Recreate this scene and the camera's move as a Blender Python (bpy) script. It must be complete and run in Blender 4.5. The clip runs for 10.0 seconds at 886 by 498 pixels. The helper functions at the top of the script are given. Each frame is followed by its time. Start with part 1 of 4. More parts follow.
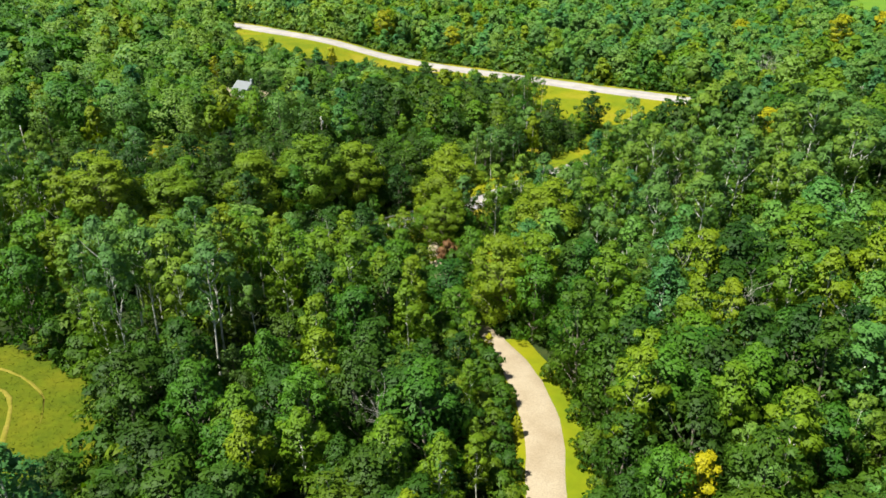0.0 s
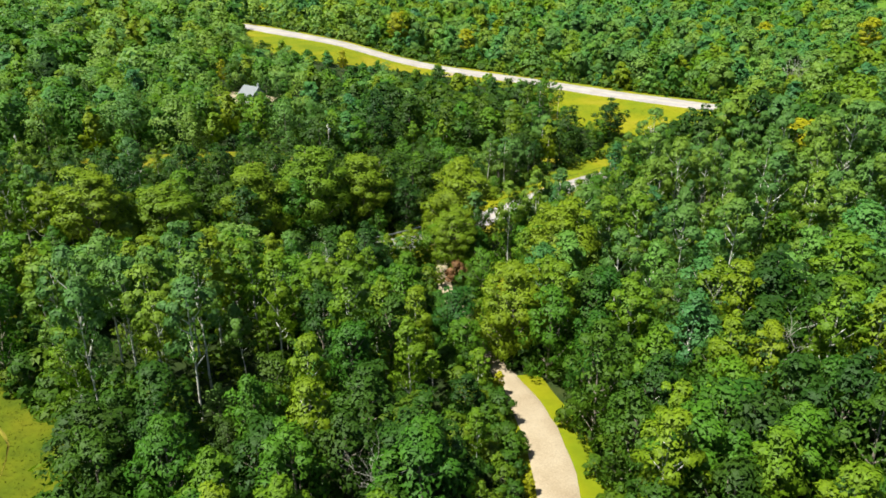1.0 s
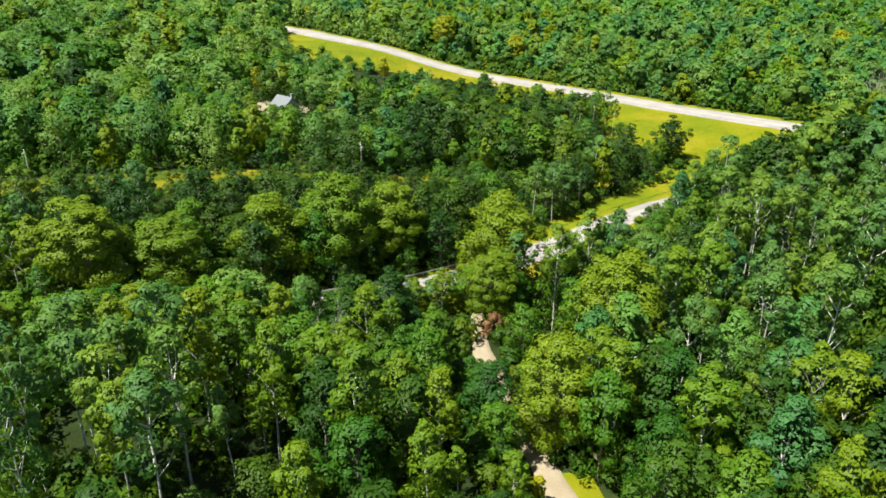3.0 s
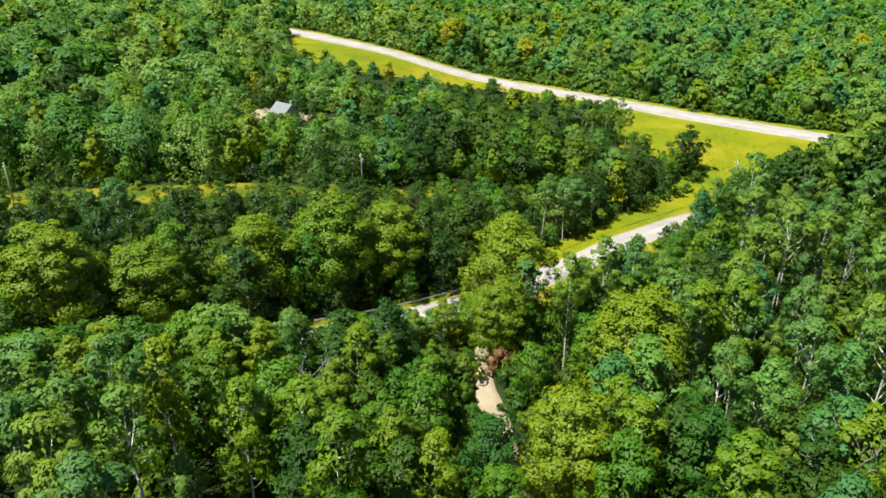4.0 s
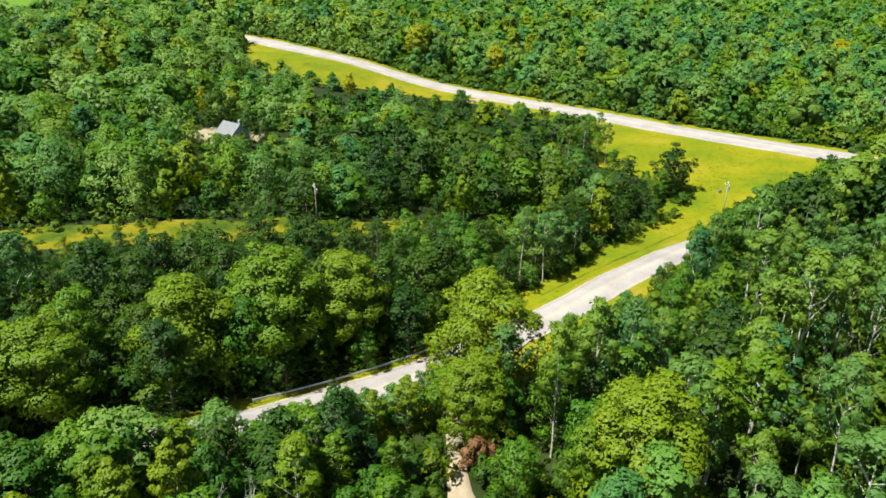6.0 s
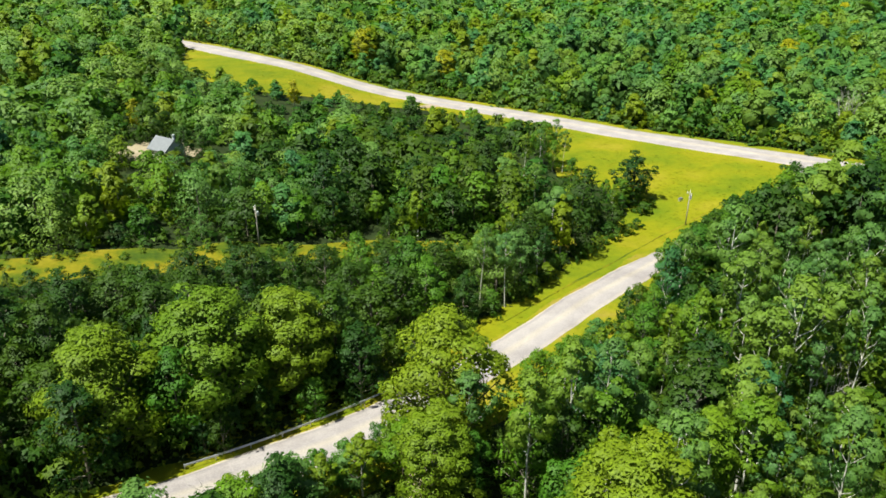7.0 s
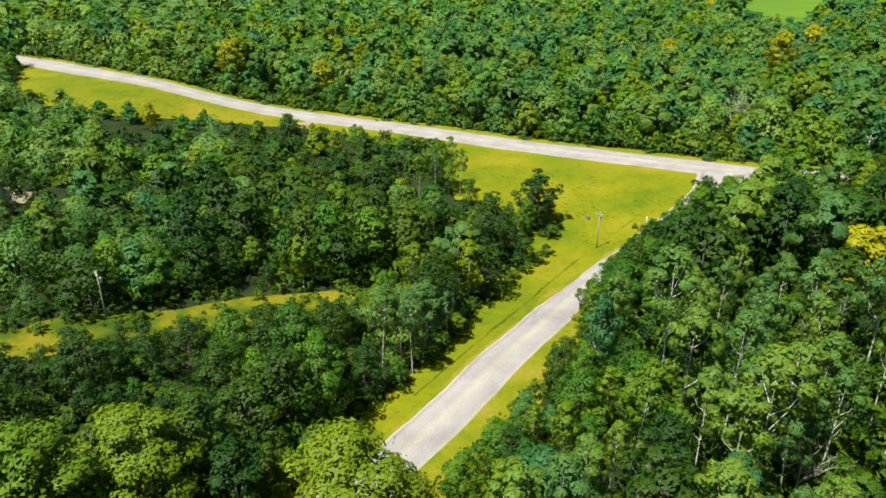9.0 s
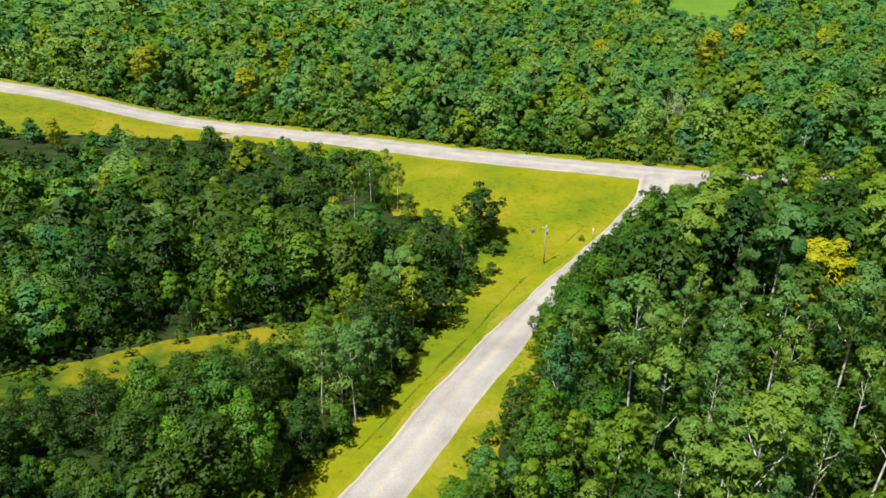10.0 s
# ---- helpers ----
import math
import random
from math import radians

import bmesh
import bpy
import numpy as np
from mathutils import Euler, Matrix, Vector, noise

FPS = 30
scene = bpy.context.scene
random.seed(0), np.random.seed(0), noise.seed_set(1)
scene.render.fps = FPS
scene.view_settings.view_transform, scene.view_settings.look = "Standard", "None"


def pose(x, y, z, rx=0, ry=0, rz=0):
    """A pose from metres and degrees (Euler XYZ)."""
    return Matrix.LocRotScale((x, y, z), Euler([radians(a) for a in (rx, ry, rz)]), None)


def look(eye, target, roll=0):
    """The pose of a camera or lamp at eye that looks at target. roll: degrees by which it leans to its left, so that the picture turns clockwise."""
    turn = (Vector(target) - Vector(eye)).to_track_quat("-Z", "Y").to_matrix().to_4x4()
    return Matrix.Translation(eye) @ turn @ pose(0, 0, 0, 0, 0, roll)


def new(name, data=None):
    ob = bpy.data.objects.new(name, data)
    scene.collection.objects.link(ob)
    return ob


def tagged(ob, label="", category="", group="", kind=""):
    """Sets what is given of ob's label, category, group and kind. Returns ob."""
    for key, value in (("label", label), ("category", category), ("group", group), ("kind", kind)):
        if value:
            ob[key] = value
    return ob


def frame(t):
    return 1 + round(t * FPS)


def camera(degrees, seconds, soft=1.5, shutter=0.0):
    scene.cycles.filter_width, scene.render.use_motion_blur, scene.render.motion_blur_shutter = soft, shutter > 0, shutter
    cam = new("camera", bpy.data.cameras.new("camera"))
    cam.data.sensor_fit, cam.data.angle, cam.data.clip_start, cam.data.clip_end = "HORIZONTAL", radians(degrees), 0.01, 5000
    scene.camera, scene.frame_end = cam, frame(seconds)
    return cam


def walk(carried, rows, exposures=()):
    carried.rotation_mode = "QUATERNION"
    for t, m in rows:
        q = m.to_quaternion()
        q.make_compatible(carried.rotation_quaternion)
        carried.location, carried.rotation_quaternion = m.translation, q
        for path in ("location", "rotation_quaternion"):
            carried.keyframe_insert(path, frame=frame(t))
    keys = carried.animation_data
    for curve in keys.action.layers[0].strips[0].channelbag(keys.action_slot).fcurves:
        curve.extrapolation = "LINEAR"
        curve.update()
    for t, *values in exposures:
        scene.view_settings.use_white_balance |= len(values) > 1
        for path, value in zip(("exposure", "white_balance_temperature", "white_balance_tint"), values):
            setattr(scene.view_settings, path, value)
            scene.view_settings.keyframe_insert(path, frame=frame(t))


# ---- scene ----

# ---- camera: a straight, level drone flight, turning slowly to the right at the end ----
cam = camera(64.1, 10.0, soft=1.66)
METRES, EYE, TILT, LEAN, TURN = 100.0, 60.0, -24.3, 0.0, 0.0
ROWS = [
    (0.0, 0.0, 0.0, 0.0, -0.0, 0.0, 0.0),
    (0.5, 0.0045, 0.0395, 0.0182, 0.52, -0.01, -0.24),
    (1.0, 0.0091, 0.0841, 0.0386, 1.14, -0.01, -0.51),
    (1.5, 0.0122, 0.124, 0.0567, 1.73, -0.0, -0.77),
    (2.0, 0.0146, 0.17, 0.0777, 2.57, -0.02, -1.18),
    (2.5, 0.0161, 0.2099, 0.0959, 3.81, -0.05, -1.72),
    (4.0, 0.0167, 0.3466, 0.1583, 5.42, -0.09, -2.45),
    (4.5, 0.0156, 0.3886, 0.1779, 5.25, -0.08, -2.38),
    (5.0, 0.0143, 0.4369, 0.1999, 4.92, -0.04, -2.23),
    (5.5, 0.0122, 0.4786, 0.2191, 4.37, 0.01, -2.01),
    (7.0, 0.0056, 0.6219, 0.2829, -0.57, 0.15, 0.22),
    (7.5, 0.0051, 0.6658, 0.3025, -2.42, 0.13, 1.07),
    (8.0, 0.0063, 0.7183, 0.3248, -4.5, 0.1, 2.04),
    (8.5, 0.009, 0.7625, 0.3448, -6.65, 0.01, 3.01),
    (9.0, 0.0134, 0.8141, 0.3688, -9.3, -0.16, 4.2),
    (9.5, 0.0196, 0.8593, 0.3902, -11.73, -0.37, 5.27),
    (10.0, 0.0273, 0.9079, 0.4141, -14.48, -0.69, 6.44),
]
walk(cam, [(t, pose(0, 0, EYE, TILT, LEAN, TURN) @ pose(METRES * x, METRES * y, METRES * z, 90 + pitch, roll, yaw)) for t, x, y, z, yaw, pitch, roll in ROWS],
     [(0.0, 1.16), (5.5, 1.15), (7.5, 1.02), (10.0, 0.88)])

# ---- sky, sun, exposure ----
SUN_FROM = Vector((-0.52, -0.27, 1.20)).normalized()
world = bpy.data.worlds.new("sky")
scene.world = world
world.use_nodes = True
wn = world.node_tree.nodes
sky = wn.new("ShaderNodeTexSky")
sky.sky_type, sky.sun_disc = "NISHITA", False
sky.sun_elevation = math.asin(SUN_FROM.z)
sky.sun_rotation = math.atan2(SUN_FROM.x, SUN_FROM.y)
world.node_tree.links.new(sky.outputs["Color"], wn["Background"].inputs["Color"])
wn["Background"].inputs["Strength"].default_value = 0.052
sun = new("sun", bpy.data.lights.new("sun", "SUN"))
sun.data.energy, sun.data.angle, sun.data.color = 5.0, radians(0.55), (0.95, 0.97, 0.85)
sun.matrix_world = look(SUN_FROM * 300, (0, 0, 0))

# ---- the lie of the land ----
def soft_step(u):
    return 1.0 / (1.0 + np.exp(-np.clip(u, -40, 40)))


def land(x, y):
    """Height of the ground: a bank on the west side and near the start, a hollow by the field, a rise to the east."""
    x, y = np.asarray(x, float), np.asarray(y, float)
    west = soft_step((-x - 42) / 14)
    near = 6.5 * soft_step((88 - y) / 13) * (1 - 0.35 * west)
    hollow = -4.5 * np.exp(-((x - 52) / 32) ** 2 - ((y - 222) / 32) ** 2)
    east = 5 * soft_step((x - 62) / 14) * soft_step((205 - y) / 16)
    return 9 * west + near + hollow + east


# lines of the plan: x, y, half width
MAIN_ROAD = [(-419.7, 700.4, 5), (-259.7, 560.4, 5), (-169.7, 475.4, 5.4), (-113.4, 423.6, 7.5), (-84.4, 396.5, 7.5), (-42.3, 367.5, 7.5), (-4.0, 343.0, 7.0), (29.6, 320.0, 7.0), (59.7, 295.8, 7.0), (87.8, 275.7, 7.0), (114.3, 257.7, 7.0), (139.3, 246.7, 6), (175.0, 231.0, 5), (240.0, 200.0, 5), (400.0, 120.0, 5)]
SIDE_ROAD = [(-120, 70, 3.2), (-85, 93, 3.2), (-50.5, 114.7, 3.4), (-23.6, 132.4, 3.7), (-2.7, 148.5, 3.9), (14.6, 165.4, 3.9), (27.6, 179.9, 3.9), (40, 193.4, 3.9), (49.6, 204.4, 3.8), (59.7, 213.9, 3.7), (72.7, 223.8, 3.7), (86.7, 234.3, 4.2), (97, 242.2, 5.6), (105, 249.5, 8.0), (111.5, 257, 10.5)]
TRAIL = [(8.5, -45, 2.4), (9.6, -15, 2.4), (10.2, 20, 2.4), (10.4, 40, 2.4), (10.7, 56, 2.6), (11.8, 64, 2.7), (11.9, 70, 2.95), (11.2, 77, 2.9), (9.9, 85, 2.6), (8, 92, 1.9), (5.2, 99, 1.4), (2.6, 106, 1.7), (1.0, 113, 2.1), (-0.4, 119, 1.7), (-1.4, 125, 1.3), (-1.8, 134, 1.4), (-2.2, 146, 2.2)]
DRIVE = [(2, 334, 4.2), (-4, 330, 3.0), (-8, 327, 2.0)]
POWER_CUT = [(-190, 128, 4), (-135, 152, 4), (-100, 166, 4.2), (-66, 178, 4.2), (-33, 194.2, 3.6), (-10, 200.2, 3.2), (8, 203, 2.4), (32, 211, 2.4)]
FIELD = [(-116, 418), (-110, 385), (-104, 352), (-80, 334), (-60, 324), (-36, 330), (-8, 327), (8, 320), (24, 298), (34, 278), (34, 254), (46, 247), (50, 237), (43, 222.5), (32, 206.5), (24, 190.5), (17, 180.5), (9, 172.5), (3, 166), (-9, 150), (-24, 135.5), (-30, 131), (-24, 129), (-4, 146), (14, 162), (30, 171), (36, 178), (42, 186), (60, 209), (74, 220), (90, 232), (110, 250), (118, 262), (60, 300), (0, 345), (-60, 384)]
MEADOW = [(-120, 96), (-70, 86), (-57, 80), (-45, 75), (-38, 67), (-36, 59), (-40, 50), (-60, 36), (-120, 30)]
YARD = [(-81, 241), (-74, 238.5), (-63, 238.5), (-61.5, 251), (-69, 255), (-80, 254)]
FAR_FIELDS = [[(262, 512), (294, 490), (470, 690), (640, 900), (520, 960), (400, 730)], [(-290, 450), (-252, 475), (-330, 650), (-480, 760), (-700, 700), (-540, 545)], [(40, 800), (240, 730), (420, 860), (200, 1000)]]


def smooth_line(points, step=2.0):
    """The line laid through the given corners as a smooth curve, with its half width."""
    p = np.array([points[0]] + list(points) + [points[-1]], float)
    out = []
    for i in range(1, len(p) - 2):
        n = max(2, int(np.hypot(*(p[i + 1, :2] - p[i, :2])) / step))
        u = np.linspace(0, 1, n, endpoint=False)[:, None]
        a, b, c, d = p[i - 1], p[i], p[i + 1], p[i + 2]
        out.append(0.5 * (2 * b + (c - a) * u + (2 * a - 5 * b + 4 * c - d) * u * u + (3 * b - a - 3 * c + d) * u ** 3))
    return np.vstack(out + [p[-1:]])


MOWN = [(-64, 73.5, 0.5), (-58, 74.5, 0.5), (-54, 73.8, 0.55), (-50, 71.5, 0.55), (-47, 68.5, 0.5), (-45, 64, 0.4)]
MOWN_INNER = [(-56, 70.5, 0.4), (-52, 69.5, 0.45), (-49.5, 66.5, 0.5), (-47.5, 61.5, 0.5), (-46, 56, 0.5), (-46.5, 49, 0.4)]
TRAIL_SIDE = TRAIL[:10]
DITCH = [(12, 171.5, 0.35), (24, 184.5, 0.4), (36, 198, 0.45), (46, 210.5, 0.45), (55, 220, 0.4), (66, 229, 0.35), (78, 238, 0.3)]
LINES = {k: smooth_line(v) for k, v in dict(ditch=DITCH, mown=MOWN, mown_inner=MOWN_INNER, main=MAIN_ROAD, side=SIDE_ROAD, trail=TRAIL, trail_side=TRAIL_SIDE, drive=DRIVE, cut=POWER_CUT).items()}


def beyond(line, x, y):
    """How far each place lies outside the edge of a line."""
    best = np.full(len(x), 1e9)
    for px, py, w in LINES[line]:
        best = np.minimum(best, np.hypot(x - px, y - py) - w)
    return best


def inside(poly, x, y):
    hit = np.zeros(len(x), bool)
    for (ax, ay), (bx, by) in zip(poly, poly[1:] + poly[:1]):
        cross = (ay > y) != (by > y)
        hit ^= cross & (x < (bx - ax) * (y - ay) / (by - ay + 1e-12) + ax)
    return hit


# ---- materials ----
def material(name):
    m = bpy.data.materials.new(name)
    m.use_nodes = True
    nt = m.node_tree
    return m, nt, nt.nodes["Principled BSDF"]


def node(nt, kind, **values):
    n = nt.nodes.new(kind)
    for k, v in values.items():
        n.inputs[k.replace("_", " ")].default_value = v
    return n


def noise_at(nt, scale, detail=4.0, rough=0.6, coords="Object"):
    tc = nt.nodes.new("ShaderNodeTexCoord")
    n = node(nt, "ShaderNodeTexNoise", Scale=scale, Detail=detail, Roughness=rough)
    nt.links.new(tc.outputs[coords], n.inputs["Vector"])
    return n.outputs["Fac"]


def ramp(nt, fac, *stops):
    r = nt.nodes.new("ShaderNodeValToRGB")
    while len(r.color_ramp.elements) < len(stops):
        r.color_ramp.elements.new(0.5)
    for e, (at, col) in zip(r.color_ramp.elements, stops):
        e.position, e.color = at, (*col, 1)
    nt.links.new(fac, r.inputs["Fac"])
    return r.outputs["Color"]


def mix(nt, fac, a, b, how="MIX"):
    m = nt.nodes.new("ShaderNodeMix")
    m.data_type, m.blend_type = "RGBA", how
    for sock, v in ((m.inputs["Factor"], fac), (m.inputs["A"], a), (m.inputs["B"], b)):
        if isinstance(v, (int, float)):
            sock.default_value = v
        elif isinstance(v, tuple):
            sock.default_value = (*v, 1)
        else:
            nt.links.new(v, sock)
    return m.outputs["Result"]


def bump(nt, shader, fac, strength, distance):
    b = node(nt, "ShaderNodeBump", Strength=strength, Distance=distance)
    nt.links.new(fac, b.inputs["Height"])
    nt.links.new(b.outputs["Normal"], shader.inputs["Normal"])


def leaf_material(name, dark, mid, light, through_share=0.34):
    """Foliage: a colour for each tree, lighter and darker sprays in it, fine grain of leaf tone and painted shade,
    light shining through.
    """
    m, nt, p = material(name)
    info = nt.nodes.new("ShaderNodeObjectInfo")
    geo = nt.nodes.new("ShaderNodeNewGeometry")
    big = node(nt, "ShaderNodeTexNoise", Scale=0.17, Detail=1.5)
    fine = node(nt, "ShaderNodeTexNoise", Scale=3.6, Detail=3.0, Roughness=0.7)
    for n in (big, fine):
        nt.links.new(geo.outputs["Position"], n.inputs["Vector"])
    tone = nt.nodes.new("ShaderNodeAttribute")
    tone.attribute_name = "tone"
    total = nt.nodes.new("ShaderNodeMath")
    total.operation = "ADD"
    nt.links.new(info.outputs["Random"], total.inputs[0])
    nt.links.new(tone.outputs["Fac"], total.inputs[1])
    own = nt.nodes.new("ShaderNodeMath")
    own.operation = "FRACT"
    nt.links.new(total.outputs["Value"], own.inputs[0])
    tree = ramp(nt, own.outputs["Value"], (0.0, dark), (0.5, mid), (1.0, light))
    patch = ramp(nt, big.outputs["Fac"], (0.36, dark), (0.5, mid), (0.64, light))
    wide = node(nt, "ShaderNodeTexNoise", Scale=0.035, Detail=2.0)
    nt.links.new(geo.outputs["Position"], wide.inputs["Vector"])
    patch = mix(nt, 0.35, patch, ramp(nt, wide.outputs["Fac"], (0.36, dark), (0.5, mid), (0.64, light)))
    col = mix(nt, 0.25, tree, patch)
    spray = ramp(nt, geo.outputs["Random Per Island"], (0.0, (0.82, 0.85, 0.86)), (0.6, (1, 1, 1)), (1.0, (1.14, 1.16, 1.04)))
    col = mix(nt, 1.0, col, spray, "MULTIPLY")
    # fine noise multiplied into the colour: leaf tone plus painted shade between leaves
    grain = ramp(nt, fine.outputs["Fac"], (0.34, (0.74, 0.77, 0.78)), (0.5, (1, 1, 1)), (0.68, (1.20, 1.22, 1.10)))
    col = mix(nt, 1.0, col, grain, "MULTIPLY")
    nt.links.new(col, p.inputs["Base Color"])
    p.inputs["Roughness"].default_value = 0.55
    p.inputs["Specular IOR Level"].default_value = 0.18
    bump(nt, p, fine.outputs["Fac"], 0.45, 0.12)
    tr = nt.nodes.new("ShaderNodeBsdfTranslucent")
    nt.links.new(mix(nt, 1.0, col, (1.1, 1.25, 0.4), "MULTIPLY"), tr.inputs["Color"])
    ms = nt.nodes.new("ShaderNodeMixShader")
    ms.inputs["Fac"].default_value = through_share
    out = nt.nodes["Material Output"]
    nt.links.new(p.outputs["BSDF"], ms.inputs[1])
    nt.links.new(tr.outputs["BSDF"], ms.inputs[2])
    nt.links.new(ms.outputs["Shader"], out.inputs["Surface"])
    return m


LEAF = {
    "aspen": leaf_material("aspen_leaves", (0.060, 0.148, 0.042), (0.098, 0.190, 0.033), (0.158, 0.228, 0.016)),
    # poplar green made bluer and lighter, to stand in for haze on distant woods
    "poplar": leaf_material("poplar_haze_leaves", (0.037, 0.126, 0.042), (0.064, 0.178, 0.042), (0.120, 0.230, 0.028)),
    "birch": leaf_material("birch_leaves", (0.066, 0.152, 0.009), (0.112, 0.190, 0.008), (0.172, 0.214, 0.006)),
    "maple": leaf_material("maple_leaves", (0.020, 0.078, 0.010), (0.053, 0.144, 0.010), (0.122, 0.216, 0.008)),
    "ash": leaf_material("ash_leaves", (0.011, 0.042, 0.007), (0.028, 0.076, 0.007), (0.062, 0.122, 0.006)),
    "oak": leaf_material("oak_leaves", (0.016, 0.045, 0.005), (0.036, 0.080, 0.006), (0.078, 0.124, 0.005)),
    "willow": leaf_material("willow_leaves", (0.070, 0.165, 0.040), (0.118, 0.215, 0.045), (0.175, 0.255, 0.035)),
    "cottonwood": leaf_material("cottonwood_leaves", (0.088, 0.170, 0.011), (0.124, 0.198, 0.010), (0.164, 0.216, 0.008)),
    "shrub": leaf_material("shrub_leaves", (0.020, 0.066, 0.007), (0.052, 0.112, 0.006), (0.115, 0.158, 0.005)),
    "rusty": leaf_material("withered_leaves", (0.11, 0.055, 0.022), (0.16, 0.075, 0.03), (0.20, 0.10, 0.045), 0.2),
    "golden": leaf_material("turning_leaves", (0.23, 0.245, 0.006), (0.31, 0.295, 0.007), (0.40, 0.34, 0.008)),
}


def bark_material(name, pale, dark, scale):
    m, nt, p = material(name)
    f = noise_at(nt, scale, 5)
    nt.links.new(ramp(nt, f, (0.36, dark), (0.5, pale), (1.0, pale)), p.inputs["Base Color"])
    p.inputs["Roughness"].default_value = 0.85
    bump(nt, p, f, 0.5, 0.03)
    return m


BARK = {
    "pale": bark_material("pale_bark", (0.60, 0.57, 0.50), (0.20, 0.18, 0.15), 2.2),
    "grey": bark_material("grey_bark", (0.20, 0.17, 0.13), (0.06, 0.05, 0.04), 3.0),
    "bare": bark_material("weathered_wood", (0.36, 0.34, 0.29), (0.18, 0.16, 0.13), 2.0),
}


def surface(name, stops, scale, fine, rough=0.95, depth=0.05, grain=0.28):
    """A ground surface of large patches with a finer grain over them."""
    m, nt, p = material(name)
    a = noise_at(nt, scale, 5, 0.6)
    b = noise_at(nt, fine, 6, 0.7)
    col = ramp(nt, a, *stops)
    col = mix(nt, 1.0, col, ramp(nt, b, (0.25, (1 - grain,) * 3), (0.75, (1 + grain * 0.65,) * 3)), "MULTIPLY")
    nt.links.new(col, p.inputs["Base Color"])
    p.inputs["Roughness"].default_value = rough
    p.inputs["Specular IOR Level"].default_value = 0.15
    bump(nt, p, b, 0.6, depth)
    return m


# floor kept near black, so the shade under the trees is in its colour
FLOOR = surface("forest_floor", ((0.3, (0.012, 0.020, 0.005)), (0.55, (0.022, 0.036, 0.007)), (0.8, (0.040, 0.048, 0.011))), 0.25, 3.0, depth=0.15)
GRASS = surface("sunlit_grass", ((0.30, (0.068, 0.110, 0.002)), (0.43, (0.122, 0.148, 0.002)), (0.54, (0.168, 0.168, 0.002)), (0.68, (0.225, 0.190, 0.012))), 0.04, 0.8, depth=0.08, grain=0.16)
MEADOW_GRASS = surface("rough_meadow", ((0.3, (0.044, 0.072, 0.002)), (0.5, (0.078, 0.096, 0.002)), (0.75, (0.125, 0.118, 0.004))), 0.12, 1.2, depth=0.12)
CROP = surface("far_field_green", ((0.3, (0.07, 0.15, 0.012)), (0.7, (0.11, 0.19, 0.012))), 0.02, 0.4)
GRAVEL = surface("pale_gravel", ((0.3, (0.252, 0.222, 0.206)), (0.5, (0.312, 0.278, 0.258)), (0.75, (0.372, 0.334, 0.302))), 0.16, 5.0, depth=0.02)


def worn_lanes(mat):
    """Wheel tracks, loose gravel between them and along the edges, by the place across the road."""
    nt = mat.node_tree
    p = nt.nodes["Principled BSDF"]
    old = p.inputs["Base Color"].links[0].from_socket
    uv = nt.nodes.new("ShaderNodeUVMap")
    wob = noise_at(nt, 0.12, 3)
    sep = nt.nodes.new("ShaderNodeSeparateXYZ")
    nt.links.new(uv.outputs["UV"], sep.inputs["Vector"])
    add = nt.nodes.new("ShaderNodeMath")
    add.operation = "MULTIPLY_ADD"
    add.inputs[1].default_value = 0.10
    nt.links.new(wob, add.inputs[0])
    nt.links.new(sep.outputs["X"], add.inputs[2])
    lanes = ramp(nt, add.outputs["Value"], (0.06, (1.16, 1.11, 1.0)), (0.20, (0.88, 0.88, 0.93)), (0.40, (0.96, 0.96, 1.0)), (0.54, (1.11, 1.09, 1.0)), (0.66, (0.90, 0.90, 0.95)), (0.85, (0.97, 0.97, 1.0)), (0.93, (0.76, 0.76, 0.79)), (0.97, (1.20, 1.13, 0.98)))
    nt.links.new(mix(nt, 1.0, old, lanes, "MULTIPLY"), p.inputs["Base Color"])


worn_lanes(GRAVEL)
SAND = surface("sandy_gravel", ((0.3, (0.255, 0.192, 0.126)), (0.55, (0.31, 0.243, 0.168)), (0.8, (0.36, 0.292, 0.212))), 0.22, 5.0, depth=0.02)
OVERGROWN = surface("overgrown_grass", ((0.34, (0.036, 0.066, 0.004)), (0.46, (0.078, 0.104, 0.003)), (0.56, (0.155, 0.140, 0.004)), (0.68, (0.20, 0.165, 0.010))), 0.12, 1.2, depth=0.2)
DRY = surface("dry_grass", ((0.3, (0.15, 0.14, 0.01)), (0.7, (0.22, 0.175, 0.03))), 0.5, 2.0)
VERGE = surface("dry_verge", ((0.34, (0.100, 0.132, 0.003)), (0.48, (0.160, 0.164, 0.004)), (0.58, (0.200, 0.176, 0.010)), (0.70, (0.225, 0.170, 0.036))), 0.11, 1.0, depth=0.1, grain=0.2)
BARE_EARTH = surface("bare_earth", ((0.3, (0.23, 0.185, 0.115)), (0.7, (0.31, 0.26, 0.17))), 0.3, 3.0)


